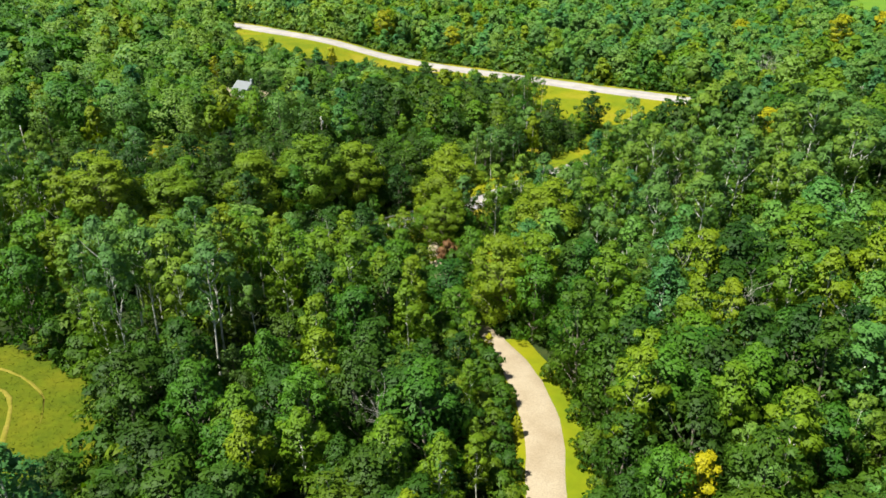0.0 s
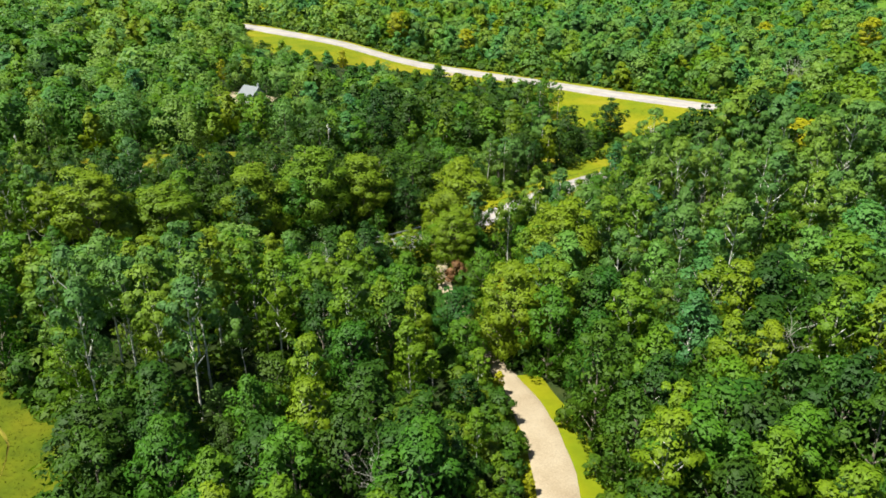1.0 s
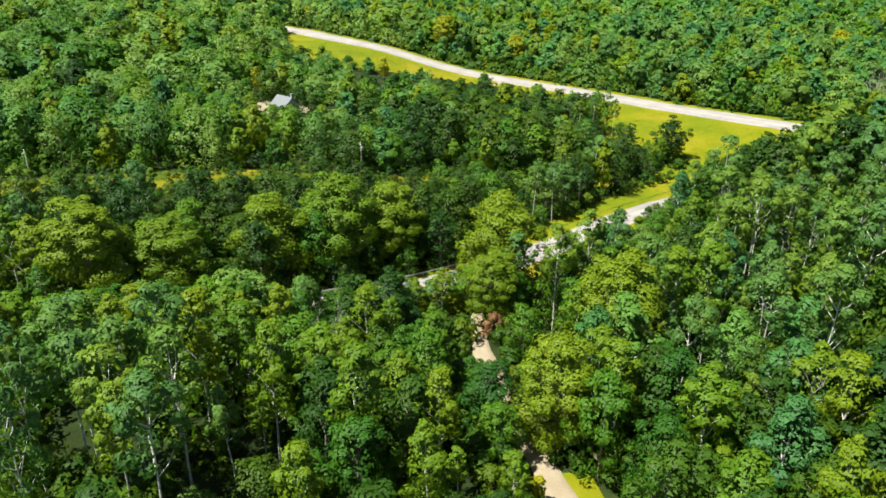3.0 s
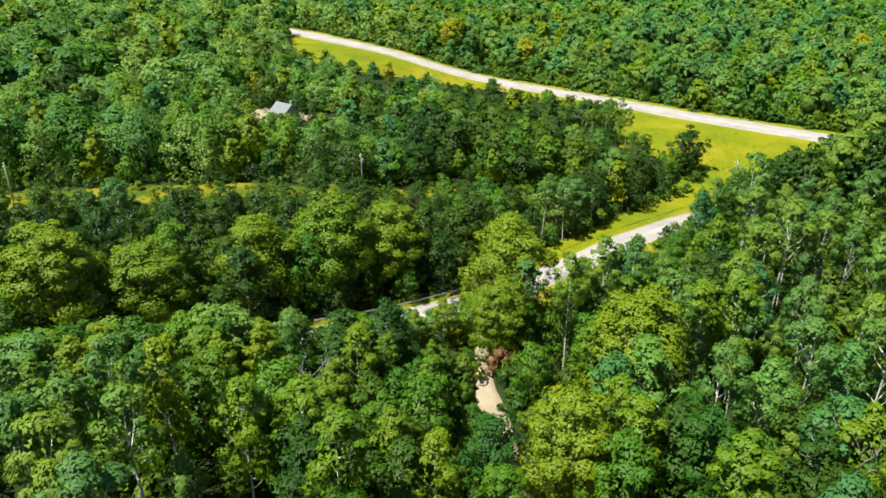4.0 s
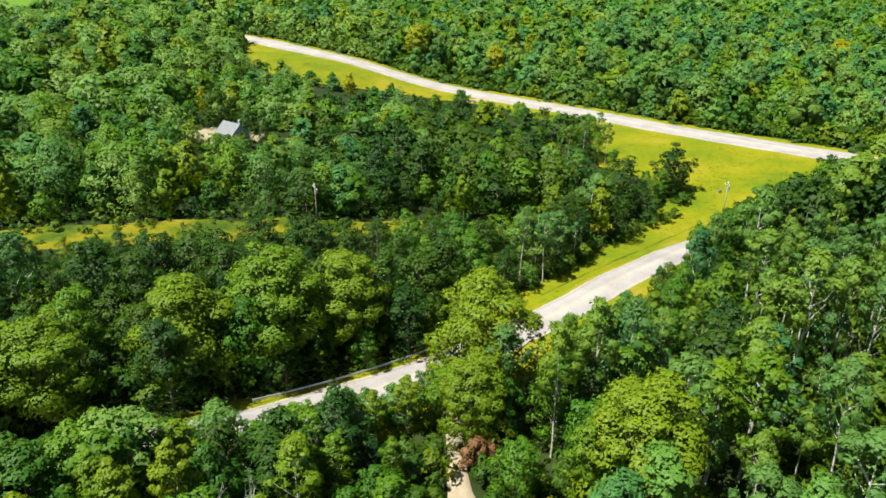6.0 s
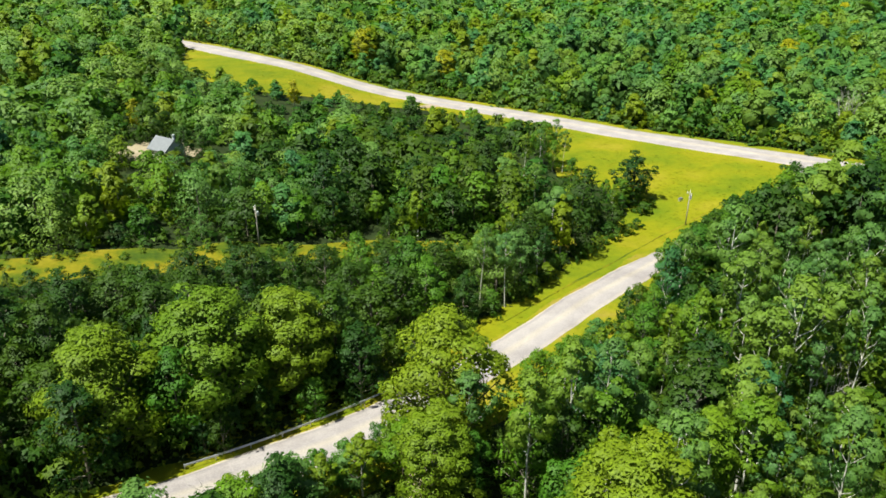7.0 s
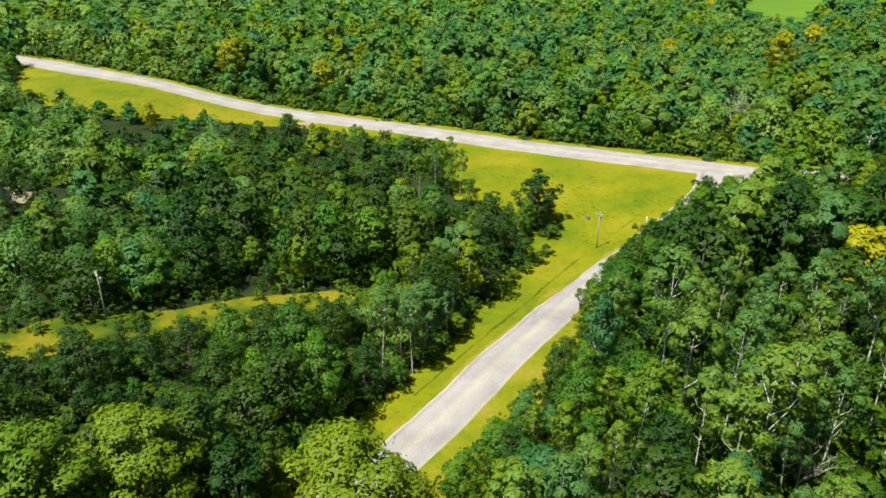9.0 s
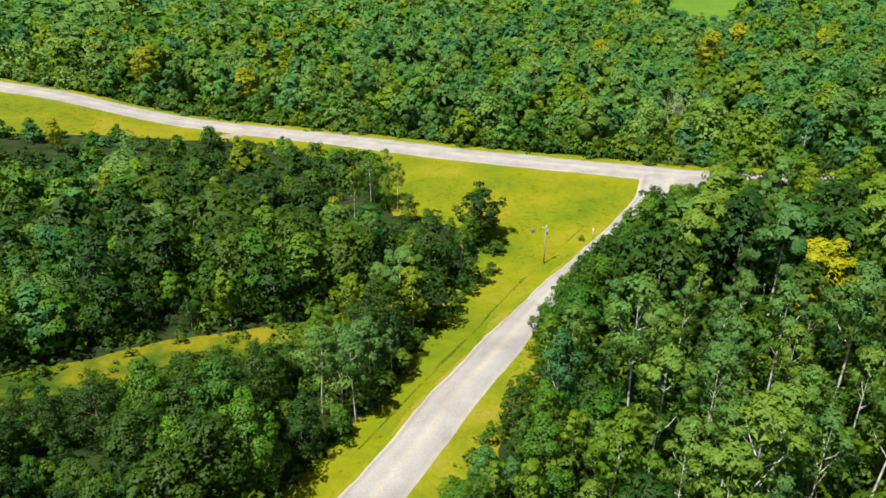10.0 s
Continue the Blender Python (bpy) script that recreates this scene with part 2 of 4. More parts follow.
# ---- mesh helpers ----
def mesh_from(name, verts, faces, mat, smooth=False, normals=None, tone=None):
    """A mesh from arrays of corners and of triangles or quads, for foliage with the crown's soft normals and a tone for each tree."""
    verts, faces = np.asarray(verts, np.float32), np.asarray(faces, np.int32)
    me = bpy.data.meshes.new(name)
    me.vertices.add(len(verts))
    me.vertices.foreach_set("co", verts.ravel())
    k = faces.shape[1]
    me.loops.add(faces.size)
    me.loops.foreach_set("vertex_index", faces.ravel())
    me.polygons.add(len(faces))
    me.polygons.foreach_set("loop_start", np.arange(0, faces.size, k, dtype=np.int32))
    me.polygons.foreach_set("use_smooth", np.full(len(faces), smooth))
    me.materials.append(mat)
    if normals is not None:
        me.attributes.new("custom_normal", "FLOAT_VECTOR", "POINT").data.foreach_set("vector", np.asarray(normals, np.float32).ravel())
    if tone is not None:
        me.attributes.new("tone", "FLOAT", "POINT").data.foreach_set("value", np.asarray(tone, np.float32))
    me.update()
    return me


def part(name, data, parent, label=""):
    ob = new(name, data)
    ob.parent = parent
    return tagged(ob, label)


def tube(points, radii, sides=6):
    """Corners and quads of a tapered tube along the points."""
    points = np.asarray(points, float)
    verts, faces = [], []
    for i, (p, r) in enumerate(zip(points, radii)):
        d = points[min(i + 1, len(points) - 1)] - points[max(i - 1, 0)]
        d /= np.linalg.norm(d) + 1e-9
        a = np.cross(d, (0.31, 0.95, 0.05))
        a /= np.linalg.norm(a) + 1e-9
        b = np.cross(d, a)
        for k in range(sides):
            w = 2 * math.pi * k / sides
            verts.append(p + r * (math.cos(w) * a + math.sin(w) * b))
        if i:
            o = (i - 1) * sides
            faces += [(o + k, o + (k + 1) % sides, o + sides + (k + 1) % sides, o + sides + k) for k in range(sides)]
    return np.array(verts), np.array(faces)


def joined(pieces):
    verts, faces, n = [], [], 0
    for v, f in pieces:
        verts.append(v)
        faces.append(f + n)
        n += len(v)
    return np.vstack(verts), np.vstack(faces)


# ---- ground, roads, grass ----
def steps(*spans):
    out = []
    for a, b, s in spans:
        out += list(np.arange(a, b, s))
    return np.array(out + [spans[-1][1]])


gx = steps((-4600, -900, 370), (-900, -200, 50), (-200, 200, 3), (200, 900, 50), (900, 4600, 370))
gy = steps((-1500, -60, 240), (-60, 30, 15), (30, 290, 3), (290, 480, 10), (480, 1000, 40), (1000, 4900, 390))
X, Y = np.meshgrid(gx, gy)
Z = land(X, Y)
W = len(gx)
i = (np.arange(len(gy) - 1)[:, None] * W + np.arange(W - 1)).ravel()
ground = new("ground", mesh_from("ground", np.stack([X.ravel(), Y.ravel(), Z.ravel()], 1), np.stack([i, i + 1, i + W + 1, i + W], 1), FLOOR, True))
tagged(ground, "woodland floor coloured dark for the shade under the trees", "ground", kind="structure")


def ribbon(name, line, mat, lift, label, category, spread=0.0, across=7, crown=0.08, ragged=0.35, seed=0, other=None):
    """A strip draped on the land along a line, slightly domed, with an uneven edge."""
    rng = np.random.default_rng(seed)
    p = LINES[line]
    d = np.gradient(p[:, :2], axis=0)
    d /= np.linalg.norm(d, axis=1)[:, None] + 1e-9
    nrm = np.stack([-d[:, 1], d[:, 0]], 1)
    wob = lambda: np.convolve(rng.normal(0, 1, len(p) + 4), np.ones(5) / 5, "valid") * ragged * 2
    wl, wr = p[:, 2] + (spread if other is None else other) + wob(), p[:, 2] + spread + wob()
    verts = []
    for u in np.linspace(-1, 1, across):
        off = np.where(u < 0, u * wr, u * wl)
        xy = p[:, :2] + nrm * off[:, None]
        verts.append(np.column_stack([xy, land(xy[:, 0], xy[:, 1]) + lift + crown * (1 - u * u) - (0.25 if abs(u) == 1 else 0)]))
    v = np.stack(verts, 1).reshape(-1, 3)
    i = (np.arange(len(p) - 1)[:, None] * across + np.arange(across - 1)).ravel()
    quads = np.stack([i, i + 1, i + across + 1, i + across], 1)
    me = mesh_from(name, v, quads, mat, True)
    far = np.concatenate([[0], np.cumsum(np.hypot(*np.diff(p[:, :2], axis=0).T))])
    uv = np.stack([np.tile(np.linspace(0, 1, across), len(p)), np.repeat(far, across)], 1)
    me.uv_layers.new(name="across").data.foreach_set("uv", uv[quads.ravel()].astype(np.float32).ravel())
    return tagged(new(name, me), label, category, kind="structure")


def sheet(name, poly, mat, lift, label, category, cell=2.5):
    """A patch of ground cover inside an outline, draped on the land."""
    p = np.array(poly, float)
    a, b = p.min(0) - cell, p.max(0) + cell
    nx, ny = int((b[0] - a[0]) / cell) + 1, int((b[1] - a[1]) / cell) + 1
    xs, ys = a[0] + cell * np.arange(nx + 1), a[1] + cell * np.arange(ny + 1)
    gx2, gy2 = np.meshgrid(xs, ys)
    cx, cy = np.meshgrid(xs[:-1] + cell / 2, ys[:-1] + cell / 2)
    keep = inside(poly, cx.ravel(), cy.ravel())
    i = (np.arange(ny)[:, None] * (nx + 1) + np.arange(nx)).ravel()[keep]
    v = np.stack([gx2.ravel(), gy2.ravel(), (land(gx2, gy2) + lift).ravel()], 1)
    f = np.stack([i, i + 1, i + nx + 2, i + nx + 1], 1)
    used = np.unique(f)
    re = np.zeros(len(v), int)
    re[used] = np.arange(len(used))
    ob = new(name, mesh_from(name, v[used], re[f], mat, True))
    return tagged(ob, label, category, kind="structure")


sheet("grass_field", FIELD, GRASS, 0.14, "sunlit yellow-green grass field between the two gravel roads", "grass field", 2.0)
sheet("meadow", MEADOW, MEADOW_GRASS, 0.14, "yellow-green meadow clearing with curved dry mown tracks", "meadow", 1.0)
sheet("yard", YARD, BARE_EARTH, 0.14, "sunlit bare sandy yard beside the house", "yard", 1.5)
for k, poly in enumerate(FAR_FIELDS):
    sheet("far_field", poly, CROP, 0.3, "distant bright green crop field behind the woods", "field", 15)
ribbon("verge", "main", GRASS, 0.16, "yellow-green mown grass verge along the main gravel road", "verge", 6.0, 9, 0.0, 0.6, 1, 4.6)
ribbon("verge", "side", VERGE, 0.15, "yellow-green grass verge along the side road", "verge", 7.5, 9, 0.0, 0.6, 2, 1.7)
ribbon("verge", "trail_side", GRASS, 0.15, "narrow bright grass strip along the sandy track", "verge", 3.0, 9, 0.0, 0.4, 3, 1.6)
ribbon("verge", "cut", OVERGROWN, 0.15, "narrow overgrown grassy clearing under the utility line", "verge", 2.0, 7, 0.0, 0.8, 4)
for k, arc in enumerate(("mown", "mown_inner")):
    ribbon("mown_track", arc, DRY, 0.19, "curved dry tan track mown into the meadow", "track", 0, 5, 0.0, 0.3, 20 + k)
ribbon("ditch", "ditch", OVERGROWN, 0.20, "narrow overgrown ditch line in the grass verge", "ditch", 0, 5, 0.0, 0.25, 24)
ribbon("road", "main", GRAVEL, 0.24, "wide pale sunlit gravel road between woods and field", "road", 0, 9, 0.12, 0.25, 5)
ribbon("road", "side", GRAVEL, 0.28, "pale gravel side road with faint wheel tracks", "road", 0, 9, 0.12, 0.2, 6)
ribbon("track", "trail", SAND, 0.24, "sandy gravel track winding into the trees", "track", 0, 7, 0.08, 0.2, 7)
ribbon("driveway", "drive", SAND, 0.22, "short pale gravel driveway entering the woods", "driveway", 0, 5, 0.05, 0.25, 8)


# ---- trees ----
SPECIES = {
    # height, crown bottom (share), crown radius, outline, lobes, bark, trunk radius, leaf size
    "aspen": (16.5, 0.60, 2.6, "dome", 20, "pale", 0.12, 0.26),
    "poplar": (14.0, 0.24, 3.1, "tall", 34, "pale", 0.16, 0.28),
    "birch": (15.0, 0.40, 2.5, "tall", 24, "pale", 0.14, 0.26),
    "maple": (13.0, 0.18, 3.7, "dome", 34, "grey", 0.18, 0.29),
    "ash": (12.5, 0.12, 3.4, "dome", 32, "grey", 0.17, 0.30),
    "oak": (12.0, 0.15, 3.9, "dome", 40, "grey", 0.2, 0.29),
    "willow": (11.0, 0.08, 4.0, "dome", 38, "grey", 0.2, 0.30),
    "cottonwood": (20.0, 0.14, 6.0, "dome", 74, "grey", 0.42, 0.30),
    "shrub": (4.2, 0.05, 2.2, "dome", 12, "grey", 0.06, 0.34),
    "golden": (13.0, 0.22, 3.0, "dome", 24, "grey", 0.17, 0.30),
    "rusty": (3.4, 0.04, 2.1, "dome", 12, "grey", 0.06, 0.28),
}


def outline(kind, u):
    if kind == "tall":
        return math.sin(math.pi * min(1, 0.2 + 0.8 * u)) ** 0.55
    return math.sqrt(max(0.03, 1 - (1.75 * u - 0.70) ** 2 / 1.14))


def tree_plan(species, seed):
    """Lobes of the crown and the line of trunk and limbs, for one tree of a kind standing at the origin."""
    H, base, R, kind, count, bark, r0, leaf = SPECIES[species]
    rng = np.random.default_rng(seed)
    H *= rng.uniform(0.9, 1.1)
    z0 = H * base
    lean = rng.normal(0, 0.02, 2)
    lobes = []
    for k in range(count):
        u = (k + 0.5 * rng.random()) / count
        ring = R * outline(kind, u) * rng.triangular(0.6, 1.05, 1.32)
        size = R * (rng.triangular(0.17, 0.25, 0.42) if species == "cottonwood" else rng.triangular(0.17, 0.27, 0.45)) * (1 - 0.2 * u)
        a = k * 2.4 + rng.uniform(-0.9, 0.9)
        c = np.array([math.cos(a) * max(0, ring - size * 0.8), math.sin(a) * max(0, ring - size * 0.8), z0 + (H - z0) * (u + rng.normal(0, 0.065)) - size * 0.3])
        c[:2] += lean * c[2]
        lobes.append((c, np.array([size, size, size * rng.uniform(0.7, 0.95)])))
    lobes.append((np.array([*(lean * H), H - R * 0.35]), np.array([R * 0.38, R * 0.38, R * 0.4])))
    return H, z0, lean, lobes, rng


def wood_mesh(species, seed, sides=6):
    H, z0, lean, lobes, rng = tree_plan(species, seed)
    r0 = SPECIES[species][6]
    zs = np.linspace(-0.4, H * 0.9, 7)
    bend = rng.normal(0, 0.10, (7, 2)).cumsum(0) * 0.5
    line = np.column_stack([lean[0] * zs + bend[:, 0], lean[1] * zs + bend[:, 1], zs])
    pieces = [tube(line, r0 * (1.15 - 0.9 * np.linspace(0, 1, 7) ** 0.9), sides)]
    for c, s in lobes[:-1:2]:
        z = max(z0 * 0.78, c[2] - np.linalg.norm(c[:2]) * rng.uniform(0.9, 1.7))
        start = np.array([np.interp(z, zs, line[:, 0]), np.interp(z, zs, line[:, 1]), z])
        mid = (start + c) / 2 + np.array([0, 0, -0.15]) + rng.normal(0, 0.12, 3)
        pieces.append(tube([start, mid, c + np.array([0, 0, s[2] * 0.5])], [r0 * 0.45, r0 * 0.30, r0 * 0.08], 4))
    v, f = joined(pieces)
    return mesh_from(species + "_trunk", v, f, BARK[SPECIES[species][5]], True)


def leaf_arrays(species, seed, count, size, shell=False):
    """Corners of all leaf sprays of a crown: count triangles, lying over the lobes like shingles."""
    H, z0, lean, lobes, rng = tree_plan(species, seed)
    C = np.array([l[0] for l in lobes])
    S = np.array([l[1] for l in lobes])
    w = S[:, 0] ** 2 * (0.55 + 0.9 * (C[:, 2] - z0) / (H - z0)).clip(0.3)
    k = rng.choice(len(lobes), count, p=w / w.sum())
    d = rng.normal(0, 1, (count, 3))
    d[:, 2] = d[:, 2] * 0.9 + 0.35
    mid = np.array([lean[0] * H, lean[1] * H, (z0 + H) / 2])
    out = C[k] - mid
    out /= np.linalg.norm(out, axis=1)[:, None] + 1e-6
    d = d / np.linalg.norm(d, axis=1)[:, None] + out * 0.45
    d /= np.linalg.norm(d, axis=1)[:, None]
    reach = rng.uniform(0.45, 1.06, count) ** 0.5 + (rng.random(count) < 0.14) * rng.uniform(0.05, 0.40, count)
    if shell:
        reach = rng.uniform(0.86, 1.08, count)
    p = C[k] + d * S[k] * reach[:, None]
    # a few sprays fill the inside of the crown behind the lobes
    R, kind = SPECIES[species][2], SPECIES[species][3]
    n = int(count * (0.06 if species == "aspen" else 0.30 if shell else 0.20 if species == "cottonwood" else 0.24))
    u = rng.uniform(0.0, 1.0, n) ** 0.85
    rad = R * np.array([outline(kind, a) for a in u]) * rng.uniform(0.35, 0.78, n)
    ang = rng.uniform(0, 2 * math.pi, n)
    zz = z0 + (H - z0) * u * 0.96
    p[:n] = np.stack([np.cos(ang) * rad + lean[0] * zz, np.sin(ang) * rad + lean[1] * zz, zz], 1)
    d[:n] = np.stack([np.cos(ang), np.sin(ang), (u - 0.35) * 1.6], 1)
    d[:n] /= np.linalg.norm(d[:n], axis=1)[:, None]
    nrm = d + rng.normal(0, 0.16 if shell else 0.27, (count, 3)) + np.array([0, 0, 0.12])
    nrm /= np.linalg.norm(nrm, axis=1)[:, None]
    a = d * 0.7 + out * 0.5 + rng.normal(0, 0.55, (count, 3)) - np.array([0, 0, 0.35])
    a -= nrm * (a * nrm).sum(1)[:, None]
    a /= np.linalg.norm(a, axis=1)[:, None] + 1e-6
    b = np.cross(nrm, a)
    s = size * rng.uniform(0.6, 1.35, count)[:, None]
    tri = np.stack([p + a * s * 0.85, p - a * s * 0.45 + b * s * 0.48, p - a * s * 0.45 - b * s * 0.48], 1)
    # shading follows the rounded bough, partly the single spray
    whole = p - mid
    whole /= np.linalg.norm(whole, axis=1)[:, None] + 1e-6
    soft = (d * 0.50 + whole * 0.66 + nrm * 0.10 if shell else d * 0.62 + whole * 0.52 + nrm * 0.25) + np.array([0, 0, 0.15])
    soft /= np.linalg.norm(soft, axis=1)[:, None]
    return tri.reshape(-1, 3), np.repeat(soft, 3, axis=0)


def crown_mesh(species, seed, count, size):
    v, soft = leaf_arrays(species, seed, count, size)
    return mesh_from(species + "_crown", v, np.arange(len(v)).reshape(-1, 3), LEAF[species], True, soft)


WORDS = {
    "aspen": ("aspen_tree", "slender aspen with pale bare trunk and grey-green crown", "tree"),
    "poplar": ("poplar_tree", "leafy poplar with blue-green crown and pale trunk", "tree"),
    "birch": ("birch_tree", "slim birch with white trunk and airy yellow-green crown", "tree"),
    "maple": ("maple_tree", "broad leafy maple with full mid-green rounded crown", "tree"),
    "ash": ("ash_tree", "dense dark green ash tree with rounded crown", "tree"),
    "oak": ("oak_tree", "spreading dark olive-green oak with uneven dense crown", "tree"),
    "willow": ("willow_tree", "rounded pale grey-green willow with soft dense crown", "tree"),
    "cottonwood": ("cottonwood_tree", "tall cottonwood with heavy bright yellow-green crown", "tree"),
    "shrub": ("shrub", "low leafy green shrub at the edge of the woods", "shrub"),
    "rusty": ("brown_shrub", "rust-brown withered shrub beside the sandy track", "shrub"),
    "golden": ("turning_tree", "tree with bright golden-yellow leaves among green woods", "tree"),
}
LEAVES = {"aspen": 1900, "poplar": 2300, "birch": 2400, "maple": 2800, "ash": 2200, "oak": 2450, "willow": 2700, "cottonwood": 15000, "shrub": 620, "golden": 3400, "rusty": 900}
VARIANTS = 6
models = {}


def model(species, v):
    """The first tree of each model, with trunk and crown; later ones are copies of it."""
    if (species, v) not in models:
        seed = 100 * v + sum(map(ord, species))
        models[species, v] = (wood_mesh(species, seed), crown_mesh(species, seed, LEAVES[species], 1.14 * SPECIES[species][7]))
    return models[species, v]


def plant(species, v, x, y, scale, turn, girth=1.0, label=""):
    wood, crown = model(species, v)
    name, words, category = WORDS[species]
    tree = new(name)
    tree.empty_display_size = 0.5
    tree.matrix_world = Matrix.Translation((x, y, float(land(x, y)))) @ Matrix.Rotation(turn, 4, "Z") @ Matrix.Diagonal((scale * girth, scale * girth, scale, 1))
    part("trunk", wood, tree)
    part("crown", crown, tree)
    return tagged(tree, label or words, category, group="woodland " + category + "s")


# ---- single trees that stand out: x, y, height ----
SINGLE = {
    "aspen": [(-44.9, 78.9, 19), (-41, 76.5, 20), (-40.3, 82.5, 19), (-37.4, 79.7, 20), (-35.9, 84.8, 20), (-33, 88, 20), (-33.6, 79.1, 18), (-30.2, 83.4, 18), (-25.8, 84.4, 13), (-36, 68.5, 19), (-27.5, 73, 19)],
    "aspen_grove": [(28.6, 52.6, 11), (39, 53.6, 13), (10.1, 183.5, 12), (16, 185, 12), (24.1, 248.7, 12), (34.6, 262, 12.5), (35.8, 256.5, 11), (29.5, 257, 11), (25.9, 143.3, 14), (23.9, 134, 13), (54.9, 176.2, 14), (58.1, 173, 14), (50.5, 178.1, 14), (60.7, 168.5, 15), (53.2, 142.7, 16), (30.8, 147, 12), (34.5, 152.2, 12), (28.3, 126.3, 12), (42.9, 132.9, 13), (47, 132.5, 13), (87, 226, 6), (12.6, 177.3, 13), (24, 225.7, 12), (-14.4, 157.8, 13)],
    "aspen_tall": [(47.5, 152.2, 18), (46, 146.4, 18), (39, 144.2, 17), (46.7, 140, 17), (28, 130, 13), (34.2, 123.3, 15), (48, 183.4, 13), (53, 170.3, 15), (57.5, 150, 17), (61, 156, 16), (66, 150, 17), (64, 178, 14), (70, 176, 14), (52, 157, 17), (66, 140, 17)],
    "birch": [(-31.5, 92.1, 18), (-22.4, 89.1, 17), (-27.3, 96.1, 16), (-18, 93, 17), (-12.4, 84.8, 18), (-15.8, 74.9, 15), (-4.4, 79.4, 15), (-0.7, 50, 13), (3.2, 60.2, 7), (16.7, 142.2, 12), (-8.6, 119.5, 8.5), (26.5, 151, 11), (38.6, 148.9, 11), (18.4, 126.9, 13), (34.2, 133.6, 12), (43.5, 229.1, 8), (24.4, 155.6, 8), (-17.8, 99.9, 13), (-33.2, 105.9, 14), (-43.8, 105.7, 13), (-39.1, 97.7, 14)],
    "maple": [(-54.4, 81.3, 14), (-11.7, 109.5, 10), (-9.3, 115, 8.5), (-24.9, 109.9, 13), (-32.6, 112.2, 13), (-20, 68.9, 13), (-24.9, 58.7, 14), (-19.5, 51.5, 12), (-13.4, 58.7, 13), (31.7, 60.4, 14), (40.4, 72.3, 13), (41.8, 89.8, 13), (24.6, 93.8, 12), (17.7, 84.6, 13), (30.5, 73.1, 13), (26.4, 61, 13), (36.7, 54, 13), (19.8, 50, 11)],
    "maple_far": [(114.5, 242.5, 12.5), (47.5, 235.5, 7), (44, 232, 6), (0.0, 103.5, 8), (-1.8, 107.5, 7), (13.6, 92.4, 14), (0.5, 99, 11), (-8.1, 166.1, 13), (-4.1, 174.7, 14), (31.1, 261.9, 12), (40, 244, 6), (44, 239, 6), (37, 250, 7), (46.5, 233, 5), (33, 257, 9), (22.6, 136.2, 12), (14.2, 147, 10), (20.5, 143.5, 12), (31.5, 159, 10), (11, 131, 13), (35, 165.5, 9), (39.5, 160.2, 11), (14.2, 121.8, 12), (-12.7, 178.7, 13), (-1.3, 166.1, 13), (10.3, 196, 8), (-21.6, 146.2, 7), (-7.2, 103.5, 12), (-23.9, 102.2, 13), (2.4, 93, 9), (6.8, 106.5, 8), (4.6, 131.5, 9),],
    "ash": [(-18.3, 111.3, 13), (-32, 65.2, 13), (-31.8, 58.9, 12), (-5.5, 63.4, 12), (-9.4, 52.1, 10), (-4.5, 56.6, 9), (32.9, 95.7, 12), (22.6, 73.4, 13), (19, 67.3, 12), (20.6, 61, 12), (46.2, 69.6, 14), (17.7, 55.7, 11), (2, 79, 8), (-13.6, 153.2, 14), (50.6, 238.7, 13.5), (53.5, 194, 11), (46.6, 184.7, 10), (22, 154, 7), (93, 229.5, 7), (19.6, 149.8, 9), (-13.5, 104.7, 12), (48.6, 237, 9), (52, 236, 7), (-61.5, 238.5, 9), (-59, 244, 8)],
    "cottonwood": [(9.2, 97.8, 14.5), (1.2, 140.4, 18.5), (17.8, 116.3, 17), (-28.4, 144.6, 17), (-37.6, 136, 15), (-51.4, 125.1, 14), (-60.3, 118.3, 15), (0.2, 130, 11.5), (-19, 150, 15)],
    "golden": [(82, 176, 17.5), (85, 178.5, 15), (204, 376, 21), (-31, 392, 18), (-47.5, 309, 10), (158, 392, 17), (4, 366, 16), (250, 420, 18), (-85, 268, 8), (6.6, 86.5, 4), (23.2, 49.5, 10), (8.6, 66.5, 3), (8.2, 111.5, 8)],
    "willow": [(11.5, 180.5, 9.5), (15, 184.5, 10), (13, 188, 9), (9, 186.5, 9)],
    "rusty": [(1.0, 126.2, 3.6), (2.2, 127.6, 3.0)],
}
rng = np.random.default_rng(7)
planted = []


def tall(species):
    return SPECIES[species][0]


for key, places in SINGLE.items():
    species = key.split("_")[0]
    for x, y, height in places:
        plant(species, rng.integers(VARIANTS), x, y, height / tall(species), rng.uniform(0, 6.28), (1.25 if x > -10 else 1.45) if species == "cottonwood" else 1.5 if (x, y) == (50.6, 238.7) else 1.5 if species == "golden" and height > 12 else rng.uniform(0.85, 1.1) if species == "aspen" else rng.uniform(0.9, 1.12))
        planted.append((x, y, 2.6 if species != "cottonwood" else 4.2))

# a hedge of young trees under the bank on the south side of the side road
side_line = LINES["side"]
for k in range(48):
    x = -64 + 1.25 * k + rng.normal(0, 0.3)
    y = float(np.interp(x, side_line[:, 0], side_line[:, 1])) - (7.0, 9.2, 12.2)[k % 3]
    species = ("maple", "birch", "maple", "willow", "birch")[k % 5]
    height = (5.0, 6.6, 8.4)[k % 3] * rng.uniform(0.9, 1.12) * (1.4 if x < -28 else 1.0) 
    plant(species, rng.integers(VARIANTS), x + 1.2, y, height / tall(species), rng.uniform(0, 6.28), rng.uniform(1.2, 1.5))
    planted.append((x + 1.2, y, 2.2))

